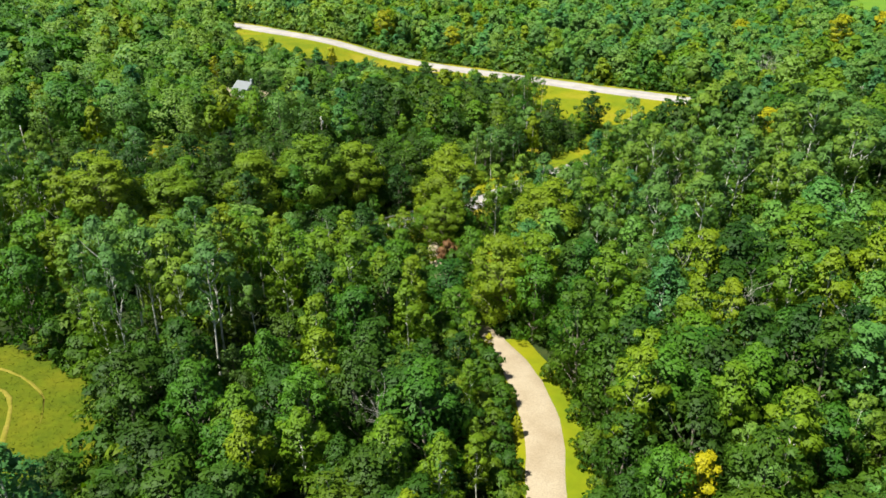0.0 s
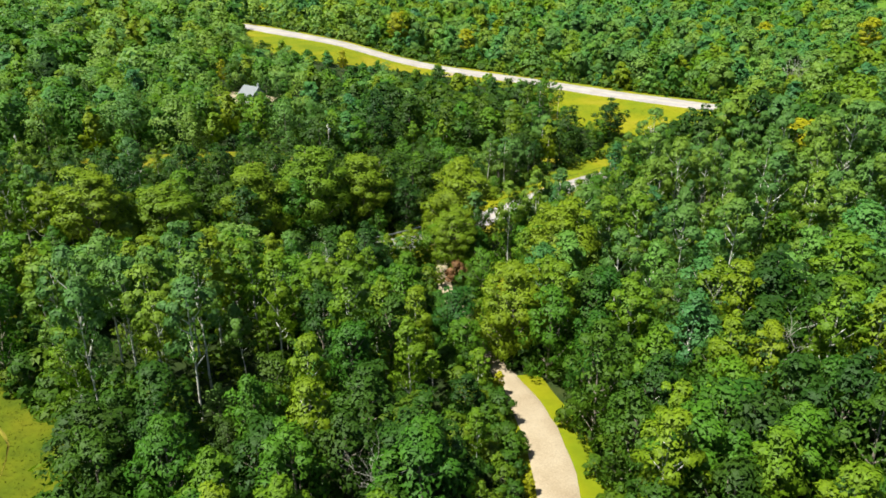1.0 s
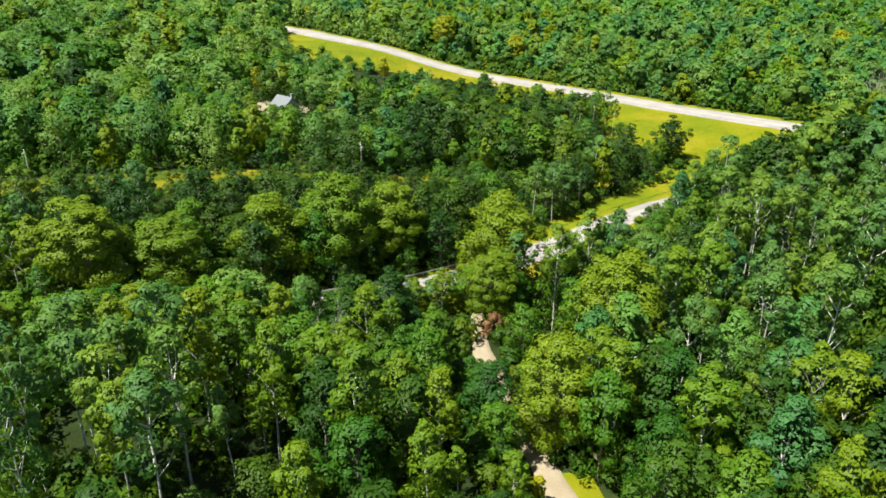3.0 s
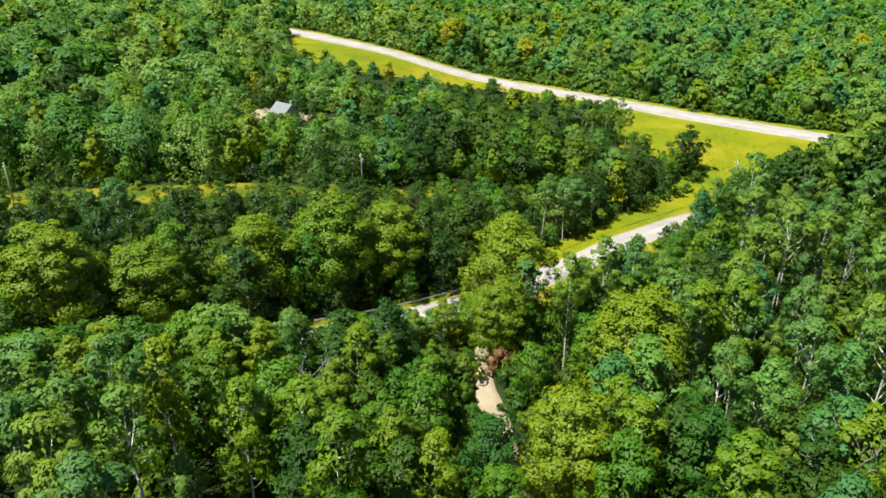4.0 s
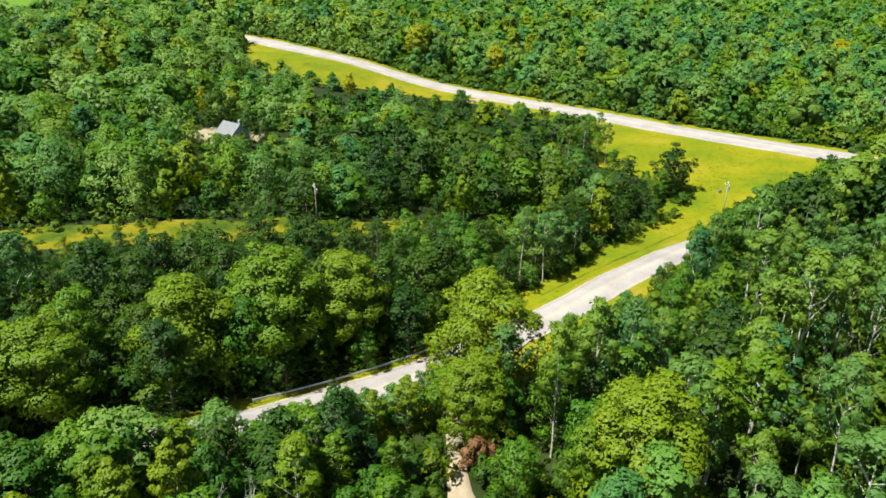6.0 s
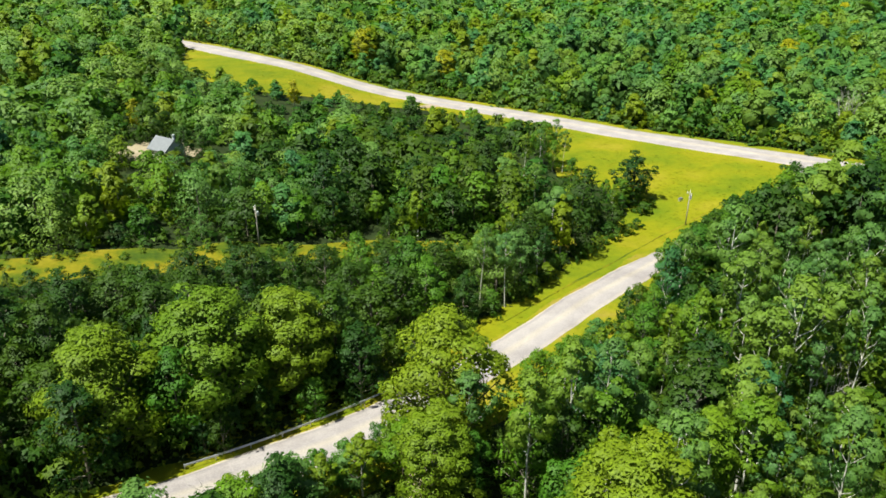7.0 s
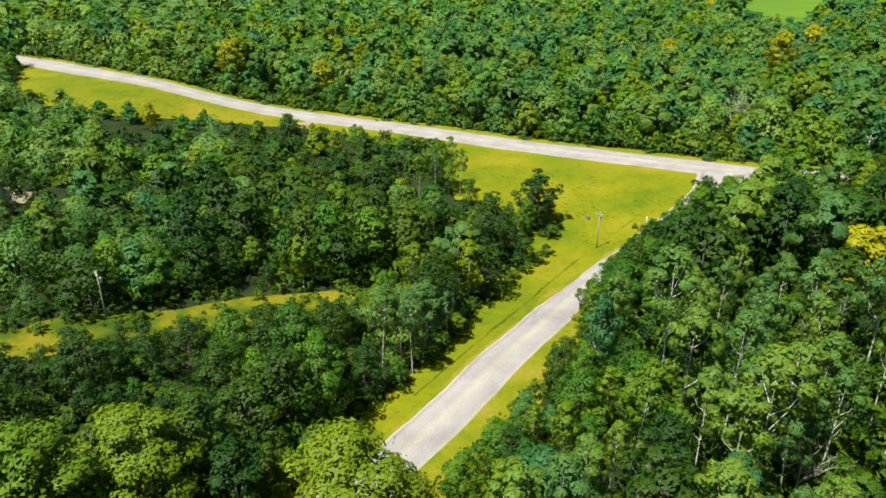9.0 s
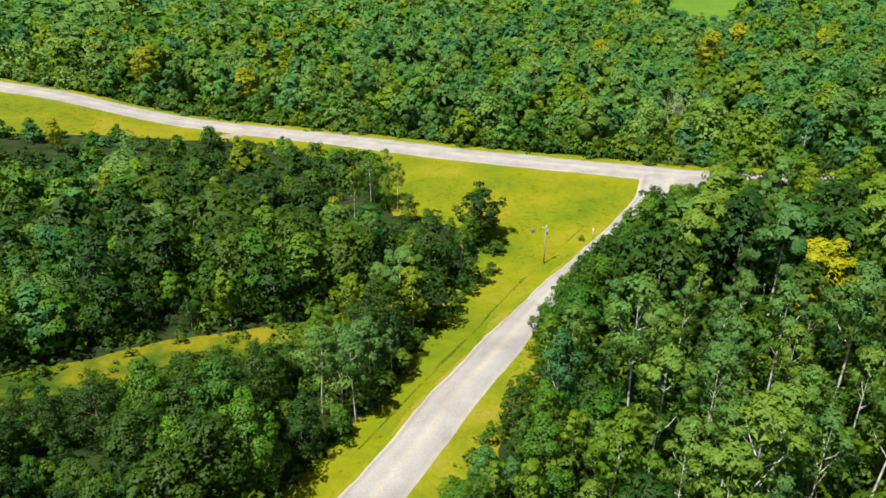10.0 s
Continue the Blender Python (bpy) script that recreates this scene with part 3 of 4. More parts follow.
# the edge of the woods on the east side of the side road: dense trees that lean over it, taller behind
for k in range(60):
    row = k % 2
    x = 36.5 + 1.13 * k + rng.normal(0, 0.5)
    j = int(np.argmin(np.abs(side_line[:, 0] - x)))
    wx, wy = side_line[j + 1, :2] - side_line[j - 1, :2]
    away = side_line[j, 2] + (8.2 if row else 3.9 if x < 88 else 5.5) + rng.normal(0, 0.4)
    tx, ty = side_line[j, 0] + wy / math.hypot(wx, wy) * away, side_line[j, 1] - wx / math.hypot(wx, wy) * away
    species = ("ash", "poplar", "maple", "poplar", "ash", "aspen", "maple", "oak")[(k * 5 + row) % 8]
    height = (12.6 if row else 9.0) * rng.uniform(0.9, 1.12) * (1.0 if x < 80 else 0.72)
    plant(species, rng.integers(VARIANTS), tx, ty, height / tall(species), rng.uniform(0, 6.28), rng.uniform(0.95, 1.25))
    planted.append((tx, ty, 3.0))

# ---- the woods: a loose scatter that leaves roads, grass and yard free ----
def free(x, y, room):
    ok = np.ones(len(x), bool)
    for line, gap in (("main", 3.0), ("side", 3.4), ("trail", 1.0), ("drive", 1.5), ("cut", 1.4)):
        ok &= beyond(line, x, y) > np.where((line == "side") & (x < 0), 0.9, gap + room)
        if line in ("side", "trail") and room > 0.5:
            ok &= beyond(line, x + 1.3, y + 0.6) > 0.2
    ok &= np.hypot((x - 9) / 5, (y - 143) / 6) > 1
    ok &= np.hypot((x + 73) / 12, (y - 246.5) / 9.5) > 1
    if room > 0.5:
        ok &= ~((beyond("trail", x + 2, y + 1) < 2.5) & (y > 103) & (y < 123))
    for poly in (FIELD, MEADOW, YARD, *FAR_FIELDS):
        ok &= ~inside(poly, x, y)
    return ok


def bell(x, y, cx, cy, rx, ry):
    return np.exp(-((x - cx) / rx) ** 2 - ((y - cy) / ry) ** 2)


def stature(x, y):
    """Share of full height: trees stay low towards open ground, round the house and on the young ground south of the main road."""
    e = np.minimum(np.where(x < -112, 9.0, beyond("main", x, y) - 4), np.where(x < 0, 9.0, beyond("side", x, y) - 4))
    young = np.exp(-((x + 15) / 92) ** 6) * (soft_step((y - 240) / 10) + 0.5 * soft_step((y - 284) / 7)) * (y < 350 - 0.72 * x)
    cut = LINES["cut"]
    south = y < np.interp(x, cut[:, 0], cut[:, 1])
    c = beyond("cut", x, y) - 1
    c = np.where(south & (x < -48), np.clip(0.20 + 0.028 * c, 0.20, 1), np.where(south, np.clip(0.28 + 0.034 * c, 0.28, 1), np.clip(0.5 + 0.06 * c, 0.5, 1)))
    c = np.where(x > 5, 1, c)
    low = (1 - 0.42 * young) * (1 - 0.62 * bell(x, y, 42, 241, 12, 12)) * (1 - 0.68 * bell(x, y, -65, 224, 18, 20)) * (1 - 0.35 * bell(x, y, 36, 262, 9, 14))
    bank = (beyond("trail", x + 4, y + 2) < 5) & (y < 100) & (x < np.interp(y, LINES["trail"][:, 1], LINES["trail"][:, 0]))
    side = LINES["side"]
    verge = (x < 3) & (x > -70) & (y < np.interp(x, side[:, 0], side[:, 1]))
    low = low * np.where(verge, np.clip(0.42 + 0.055 * (beyond("side", x, y) - 0.5), 0.42, 1), 1)
    east = (x > 3) & (x < 105) & (y < np.interp(x, side[:, 0], side[:, 1]))
    edge = np.where(east, 0.66, 0.5)
    edge = np.where(east & (x < 36), 0.46, edge)
    high = np.where(east, 1.12 + 0.22 * soft_step((x - 44) / 5), 1.0)
    corner = soft_step((113 - x) / 2) * soft_step((x - 84) / 3) * soft_step((y - 196) / 4) * soft_step((334 - 0.72 * x - y) / 3)
    return np.clip(edge + 0.06 * e, edge, high) * c * low * np.where(bank, 0.5, 1) * (1 - 0.36 * corner)


def scatter(spacing, y0, y1, seed):
    """Jittered places over the woods in the part of the land that the flight overlooks."""
    r = np.random.default_rng(seed)
    ys = np.arange(y0, y1, spacing * 0.87)
    out = []
    for row, y in enumerate(ys):
        a, b = -0.80 * y - 14, max(0.74 * y + 14, 1.17 * (y - 100) + 18)
        xs = np.arange(a, b, spacing) + (row % 2) * spacing / 2
        out.append(np.column_stack([xs, np.full(len(xs), y)]))
    p = np.vstack(out)
    return p + r.normal(0, spacing * 0.2, p.shape)


def from_flight(x, y):
    return np.hypot(x, np.maximum(0, np.maximum(y - 100, -y)))


def slow(x, y, size, shift):
    """Slowly changing value over the plan, to put like trees together."""
    return np.array([noise.noise(Vector((a / size + shift, b / size - shift, shift))) for a, b in zip(x, y)])


def aspen_wood(x, y):
    """The open aspen wood east of the side road: tall slender trees over a low understorey."""
    line = LINES["side"]
    return (x > 40 + 0.10 * (y - 150)) & (x < 98) & (y > 112) & (y < np.interp(x, line[:, 0], line[:, 1]) - 9)


def kinds(p, seed):
    """The species at each place."""
    r = np.random.default_rng(seed)
    x, y = p[:, 0], p[:, 1]
    a, b = slow(x, y, 26, 3.1), slow(x, y, 17, 8.4)
    pick = r.random(len(p))
    out = np.where(pick < 0.58, "maple", "ash").astype(object)
    out[(a > 0.16) & (pick < 0.6)] = "ash"
    out[(a < -0.16) & (pick < 0.75)] = "maple"
    grove = (aspen_wood(x, y) & (pick < 0.50)) | ((np.hypot((x - 34) / 20, (y - 112) / 16) < 1) & (pick < 0.6)) | ((np.hypot((x + 40) / 18, (y - 82) / 16) < 1) & (pick < 0.6))
    out[grove | ((b > 0.30) & (pick < 0.45))] = "aspen"
    out[(~grove) & (b < -0.08) & (pick < 0.5)] = "birch"
    out[(out == "aspen") & (stature(x, y) < 0.8)] = "maple"
    # beyond the main road, bluer and lighter species put aerial haze into crown colour
    north = y > 345 - 0.72 * x
    out[north & (out == "ash") & (r.random(len(p)) < 0.9)] = "maple"
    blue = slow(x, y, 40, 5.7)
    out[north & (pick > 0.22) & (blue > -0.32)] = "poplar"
    out[north & (pick > 0.80)] = "aspen"
    out[north & (r.random(len(p)) < 0.11)] = "birch"
    out[north & (pick > 0.02) & (pick < 0.07)] = "cottonwood"
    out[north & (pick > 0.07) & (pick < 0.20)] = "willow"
    shady = (x > -60) & (x < 40) & (y > 146) & (y < 300) & (x < y - 150)
    out[shady & (out == "maple") & (r.random(len(p)) < 0.55)] = "ash"
    willow = (x < -55) & (y > 150)
    out[willow & (pick < 0.10)] = "cottonwood"
    out[willow & (pick > 0.62)] = "willow"
    cut = LINES["cut"]
    south = y < np.interp(x, cut[:, 0], cut[:, 1])
    # mostly dark ash here: deeper shade and lens falloff put into crown colour
    dusky = ((x < 4) & (x > -105) & (y > 122 + 0.5 * (x + 22).clip(0)) & south) | ((x > 14) & (y < 100) & (r.random(len(p)) < 0.78)) | ((x < -6) & (y < 76) & (r.random(len(p)) < 0.62)) | (aspen_wood(x, y) & (pick > 0.56))
    out[dusky & (r.random(len(p)) < 0.88)] = "ash"
    thicket = (x < -24) & (y > 165) & ~south & ~north & (r.random(len(p)) < 0.7)
    out[thicket] = np.where(pick < 0.36, "maple", np.where(pick < 0.70, "willow", np.where(pick < 0.82, "poplar", np.where(pick < 0.92, "birch", "ash"))))[thicket]
    mixed = (x > 16) & (y > 96) & (y < 240) & (b > -0.3) & ~aspen_wood(x, y) & (r.random(len(p)) < 0.5)
    out[mixed] = np.where(pick < 0.28, "poplar", np.where(pick < 0.5, "maple", np.where(pick < 0.72, "birch", "aspen")))[mixed]
    odd = r.random(len(p))
    near = (y < 128) & ~aspen_wood(x, y)
    out[near & (odd < 0.13)] = "birch"
    out[near & (odd > 0.13) & (odd < 0.21)] = "poplar"
    out[near & (odd > 0.21) & (odd < 0.27)] = "willow"
    yellow = (x > -62) & (x < -4) & (y > 84) & (y < 120) & (pick < 0.5)
    out[yellow] = "birch"
    bright = (x > 98) & (y > 170) & ~north & (pick < 0.7)
    out[bright] = np.where(pick < 0.4, "birch", "maple")[bright]
    out[(out == "ash") & (r.random(len(p)) < 0.46)] = "oak"
    out[north & (r.random(len(p)) < 0.004)] = "golden"
    return out


p = scatter(5.2, 36, 235, 1)
p = p[free(p[:, 0], p[:, 1], 1.6)]
d = from_flight(p[:, 0], p[:, 1])
for sx, sy, gap in planted:
    keep = np.hypot(p[:, 0] - sx, p[:, 1] - sy) > gap
    p, d = p[keep], d[keep]
grove = aspen_wood(p[:, 0], p[:, 1]) | (np.hypot((p[:, 0] + 38) / 18, (p[:, 1] - 82) / 16) < 1)
keep = ~(grove & (np.random.default_rng(21).random(len(p)) < 0.40))
p, d, grove = p[keep], d[keep], grove[keep]


def beside(x, y):
    """The woods that the flight passes closest to, also those beside its end."""
    return (from_flight(x, y) < 66) | ((y > 105) & (np.hypot(x - 4, y - 92) < 108))


close = beside(p[:, 0], p[:, 1])
near, near_grove = p[close], grove[close]
mid = scatter(6.6, 36, 235, 31)
mid = mid[free(mid[:, 0], mid[:, 1], 1.6) & ~beside(mid[:, 0], mid[:, 1])]
for (x, y), species, share, low in zip(near, kinds(near, 2), stature(near[:, 0], near[:, 1]), near_grove):
    slim = species in ("aspen", "birch", "poplar")
    share *= 0.44 if low and not slim else 1.0
    crown = rng.uniform(0.98, 1.22) if rng.random() < (0.75 if slim else 0.46) else rng.uniform(0.5, 0.78)
    base = {"aspen": 15.0, "birch": 12.5, "maple": 11.5, "ash": 11.0, "oak": 10.6, "poplar": 12.0, "willow": 9.5, "cottonwood": 12.0, "golden": 10.0}[species]
    plant(species, rng.integers(VARIANTS), x, y, share * base * crown / tall(species), rng.uniform(0, 6.28), rng.uniform(0.85, 1.15) if species == "aspen" else rng.uniform(0.95, 1.32))


# ---- woods farther off: countless crowns, one object for each kind and belt ----
def woods(name, places, species_at, heights, leaves, size, seed, label, limbs=True, broad=1.0):
    r = np.random.default_rng(seed)
    for species in sorted(set(species_at)):
        mine = places[species_at == species]
        pieces, normals, tones = [], [], []
        trunks = []
        for v in range(6):
            q = mine[v::6]
            if not len(q):
                continue
            s = 100 * v + 31 + sum(map(ord, species))
            tri, soft = leaf_arrays(species, s, int(leaves * (1.5 if species == "willow" else 1)), size * (1 if species == "shrub" else tall(species) / 13) * (0.72 if species == "willow" else 1), True)
            H = tall(species)
            top = tri[:, 2].max()
            sc = heights * stature(q[:, 0], q[:, 1]) * np.where(r.random(len(q)) < 0.52, r.uniform(0.95, 1.30, len(q)), r.uniform(0.5, 0.8, len(q))) / H * (1.08 if species in ("aspen", "birch") else 1.0)
            girth = broad * sc * r.uniform(0.9, 1.45, len(q)) / np.sqrt(stature(q[:, 0], q[:, 1]))
            a = r.uniform(0, 6.28, len(q))
            ca, sa = np.cos(a) * girth, np.sin(a) * girth
            z = land(q[:, 0], q[:, 1])
            out = np.empty((len(q), len(tri), 3), np.float32)
            out[:, :, 0] = ca[:, None] * tri[:, 0] - sa[:, None] * tri[:, 1] + q[:, :1]
            out[:, :, 1] = sa[:, None] * tri[:, 0] + ca[:, None] * tri[:, 1] + q[:, 1:]
            upright = 0.35 * sc + 0.65 * girth
            out[:, :, 2] = upright[:, None] * (tri[:, 2] - top) + (z + sc * top)[:, None]
            keep = np.repeat((out[:, ::3, 2] > z[:, None] + 0.2).ravel(), 3)
            pieces.append(out.reshape(-1, 3)[keep])
            turned = np.empty_like(out)
            turned[:, :, 0] = (ca / girth)[:, None] * soft[:, 0] - (sa / girth)[:, None] * soft[:, 1]
            turned[:, :, 1] = (sa / girth)[:, None] * soft[:, 0] + (ca / girth)[:, None] * soft[:, 1]
            turned[:, :, 2] = soft[:, 2]
            normals.append(turned.reshape(-1, 3)[keep])
            tones.append(np.repeat(r.random(len(q)), len(tri))[keep])
            if limbs:
                for (x, y), zz, s1 in zip(q, z, sc):
                    tv, tf = tube([(x, y, zz - 0.3), (x + r.normal(0, 0.2), y, zz + H * s1 * 0.5), (x, y, zz + H * s1 * 0.85)], [0.2, 0.15, 0.06], 3)
                    trunks.append((tv, tf))
        v = np.vstack(pieces)
        ob = new(name, mesh_from(name, v, np.arange(len(v)).reshape(-1, 3), LEAF[species], True, np.vstack(normals), np.concatenate(tones)))
        tagged(ob, label[species], "woods", kind="stuff")
        if trunks:
            tv, tf = joined(trunks)
            wood = new(name + "_trunks", mesh_from(name, tv, tf, BARK[SPECIES[species][5]], True))
            tagged(wood, "trunks of the trees in the woods", "tree trunks", kind="stuff")


FAR_WORDS = {
    "maple": "mid-green leafy tree crowns of the woods", "ash": "dark green tree crowns of the woods", "oak": "dark olive-green oak crowns of the woods",
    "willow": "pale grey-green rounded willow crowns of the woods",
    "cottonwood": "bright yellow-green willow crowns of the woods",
    "poplar": "blue-green poplar crowns of the woods, tint partly for haze",
    "aspen": "grey-green aspen crowns of the woods", "birch": "yellow-green birch crowns of the woods",
    "golden": "golden-yellow turning tree crowns in the woods", "shrub": "low green shrubs under the trees",
}
def spared(p, gap):
    """Places that leave room round the single trees."""
    for sx, sy, _ in planted:
        p = p[np.hypot(p[:, 0] - sx, p[:, 1] - sy) > gap]
    return p


mid = spared(mid, 4.5)
woods("woods_near", mid, kinds(mid, 3), 11.8, 1150, 0.47, 11, FAR_WORDS, True, 1.22)
p = scatter(8.2, 236, 400, 4)
p = spared(p[free(p[:, 0], p[:, 1], 1.2)], 6.5)
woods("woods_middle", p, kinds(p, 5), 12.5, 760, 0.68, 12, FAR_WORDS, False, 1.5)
p = scatter(9.0, 401, 500, 6)
p = p[free(p[:, 0], p[:, 1], 1.0)]
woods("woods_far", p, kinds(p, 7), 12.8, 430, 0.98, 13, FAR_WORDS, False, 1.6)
p = scatter(11.0, 500, 760, 16)
p = p[free(p[:, 0], p[:, 1], 1.0)]
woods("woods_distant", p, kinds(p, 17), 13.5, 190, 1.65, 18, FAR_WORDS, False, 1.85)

# the same woods go on behind the start and to both sides
ax, ay = np.meshgrid(np.arange(-150, 151, 7.4), np.arange(-45, 150, 6.6))
p = np.column_stack([ax.ravel(), ay.ravel()]) + np.random.default_rng(52).normal(0, 1.5, (ax.size, 2))
out_of_view = (p[:, 1] < 36) | (p[:, 0] < -0.80 * p[:, 1] - 18) | (p[:, 0] > np.maximum(0.74 * p[:, 1] + 18, 1.17 * (p[:, 1] - 100) + 22))
p = p[out_of_view & free(p[:, 0], p[:, 1], 2.0)]
woods("woods_around", p, kinds(p, 53), 11.5, 240, 0.85, 54, FAR_WORDS, False, 1.55)

# ---- shrubs along the edges and between the trunks ----
p = scatter(2.9, 40, 430, 8)
edge = np.minimum.reduce([beyond("side", p[:, 0], p[:, 1]) - 3, beyond("trail", p[:, 0], p[:, 1]) - 2, beyond("cut", p[:, 0], p[:, 1]) - 0.5, beyond("main", p[:, 0], p[:, 1]) - 4])
ok = free(p[:, 0], p[:, 1], 0.2)
r = np.random.default_rng(9)
at_edge = ok & (edge < 4) & (edge > -1)
open_wood = aspen_wood(p[:, 0], p[:, 1]) | (np.hypot((p[:, 0] - 43) / 12, (p[:, 1] - 240) / 13) < 1)
under = ok & ~at_edge & (r.random(len(p)) < np.where(open_wood, 0.85, 0.45)) & (p[:, 1] < np.where(p[:, 0] < 40, 335 - 0.72 * p[:, 0].clip(-60), 255))
in_cut = (beyond("cut", p[:, 0], p[:, 1]) < 3) & (r.random(len(p)) < 0.62) & (p[:, 0] < 0)
q = p[at_edge | under | in_cut]
dq = from_flight(q[:, 0], q[:, 1])
order = np.argsort(dq)
for x, y in q[order[:260]]:
    plant("shrub", rng.integers(VARIANTS), x, y, rng.uniform(0.55, 1.1), rng.uniform(0, 6.28), rng.uniform(0.9, 1.3))
for x, y, size in [(-50.5, 79, 1.2), (-45.5, 76.5, 1.3), (-41.5, 73, 1.2), (-38, 69, 1.3), (-35.5, 64, 1.2), (-34.5, 58.5, 1.3), (-36, 53.5, 1.2), (-39.5, 48.5, 1.3), (-37, 71.5, 1.4), (6.6, 70, 0.7), (6.2, 74.5, 0.6), (6, 79, 0.8), (6.9, 65, 0.7), (5.6, 61, 0.8), (6, 56.5, 0.7), (-63.5, 236.5, 0.9), (-69.5, 236, 0.8), (-66, 234.5, 0.9), (33, 205, 0.5), (35.5, 208, 0.62), (38, 211.5, 0.45), (41, 214, 0.6), (30, 201, 0.7), (45, 219, 0.7), (48, 223, 0.55), (71.5, 230, 0.34), (40, 217, 0.8), (52, 232, 0.8), (24, 195, 0.7), (21.5, 188, 0.8), (54.5, 235.5, 0.6), (18, 183, 0.8), (105.5, 240.5, 0.9), (102, 238.5, 0.8)]:
    plant("shrub", rng.integers(VARIANTS), x, y, size, rng.uniform(0, 6.28), rng.uniform(1.0, 1.4))
rest = q[order[260:]]
rest = rest[(rest[:, 1] < 236) | (r.random(len(rest)) < 0.6)]
close = beside(rest[:, 0], rest[:, 1])
for some, leaves, size, height in ((rest[close], 190, 0.42, 4.4), (rest[~close], 60, 0.9, 3.0)):
    woods("undergrowth", some, np.full(len(some), "shrub", object), height, leaves, size, 14, FAR_WORDS, False)


main_line = LINES["main"]
foot = main_line[(main_line[:, 0] > -130) & (main_line[:, 0] < 150)]
way = np.gradient(foot[:, :2], axis=0)
way /= np.linalg.norm(way, axis=1)[:, None]
r = np.random.default_rng(61)
foot = np.repeat(foot, 2, axis=0)
way = np.repeat(way, 2, axis=0)
away = foot[:, 2] + r.uniform(4.2, 8.5, len(foot))
foot = foot[:, :2] + np.stack([-way[:, 1], way[:, 0]], 1) * away[:, None] + r.normal(0, 0.6, (len(foot), 2))
woods("edge_bushes", foot, np.where(r.random(len(foot)) < 0.5, "shrub", "birch").astype(object), 6.2, 150, 0.55, 62, FAR_WORDS, False, 1.6)


# ---- dead trees ----
def dead_mesh(seed, height):
    """A bare trunk and its broken limbs, each with its twigs."""
    r = np.random.default_rng(seed)
    trunk, limbs = [], []

    def grow(start, way, length, radius, depth, into):
        pts = [start]
        for k in range(3):
            way = way + r.normal(0, 0.13, 3)
            way /= np.linalg.norm(way)
            pts.append(pts[-1] + way * length / 3)
        into.append(tube(pts, np.linspace(radius, radius * 0.45, 4), 5 if depth == 0 else 4))
        if depth < 3:
            for k in range(4 if depth else 7):
                at = pts[r.integers(1 if depth else 2, 4)]
                side = r.normal(0, 1, 3)
                side[2] = abs(side[2]) * 0.6
                if depth == 0:
                    limbs.append([])
                grow(at, way * 0.9 + side / np.linalg.norm(side) * 0.75, length * r.uniform(0.38, 0.58), radius * 0.44, depth + 1, limbs[-1])

    grow(np.array([0, 0, -0.3]), np.array([r.normal(0, 0.08), r.normal(0, 0.08), 1.0]), height * 0.68, 0.13, 0, trunk)
    return mesh_from("bare_trunk", *joined(trunk), BARK["bare"], True), [mesh_from("limb", *joined(l), BARK["bare"], True) for l in limbs]


DEAD = [(128, 287, 15, 0), (133, 291, 14, 2), (141, 286, 14, 1), (74, 124.7, 10, 1), (100, 208, 9, 2), (101.7, 190, 10, 0), (48.9, 72.4, 13, 1), (-5.5, 60.5, 12, 2), (103.7, 162.4, 11, 0), (-22.2, 102, 12, 2), (-19.2, 102, 13, 0), (-20.5, 121.5, 9, 1), (-17.5, 122, 8.5, 2), (30.2, 136.8, 12, 0), (34.8, 95.6, 14, 0), (39.3, 83.6, 14, 2), (48.3, 140.5, 13, 1)]
bare = [dead_mesh(41 + k, 10.0) for k in range(3)]
for x, y, height, k in DEAD:
    tree = new("dead_tree")
    tree.matrix_world = Matrix.Translation((x, y, float(land(x, y)))) @ Matrix.Rotation(x, 4, "Z") @ Matrix.Scale(height / 10, 4)
    part("trunk", bare[k][0], tree)
    for limb in bare[k][1]:
        part("limb", limb, tree)
    tagged(tree, "leafless grey-white dead tree with broken limbs among green trees", "dead tree", group="woodland dead trees")

# ---- utility poles ----
WOOD = bark_material("silvered_pole_wood", (0.30, 0.28, 0.22), (0.18, 0.16, 0.13), 1.5)
metal, nt, pr = material("galvanised_steel")
nt.links.new(ramp(nt, noise_at(nt, 3.0), (0.3, (0.42, 0.43, 0.44)), (0.7, (0.58, 0.59, 0.60))), pr.inputs["Base Color"])
pr.inputs["Metallic"].default_value, pr.inputs["Roughness"].default_value = 0.75, 0.45
porcelain, nt, pr = material("glazed_porcelain")
nt.links.new(ramp(nt, noise_at(nt, 5.0), (0.3, (0.62, 0.62, 0.60)), (0.7, (0.72, 0.72, 0.70))), pr.inputs["Base Color"])
pr.inputs["Roughness"].default_value = 0.25


def box(x0, y0, z0, x1, y1, z1):
    v = np.array([(x, y, z) for z in (z0, z1) for x, y in ((x0, y0), (x1, y0), (x1, y1), (x0, y1))], float)
    return v, np.array([(3, 2, 1, 0), (4, 5, 6, 7), (0, 1, 5, 4), (1, 2, 6, 5), (2, 3, 7, 6), (3, 0, 4, 7)])


def closed(points, radii, sides):
    """A tube with its ends drawn in."""
    points = [points[0]] + list(points) + [points[-1]]
    return tube(np.array(points, float) + np.array([[0, 0, 0]] * len(points)), [0.002] + list(radii) + [0.002], sides)


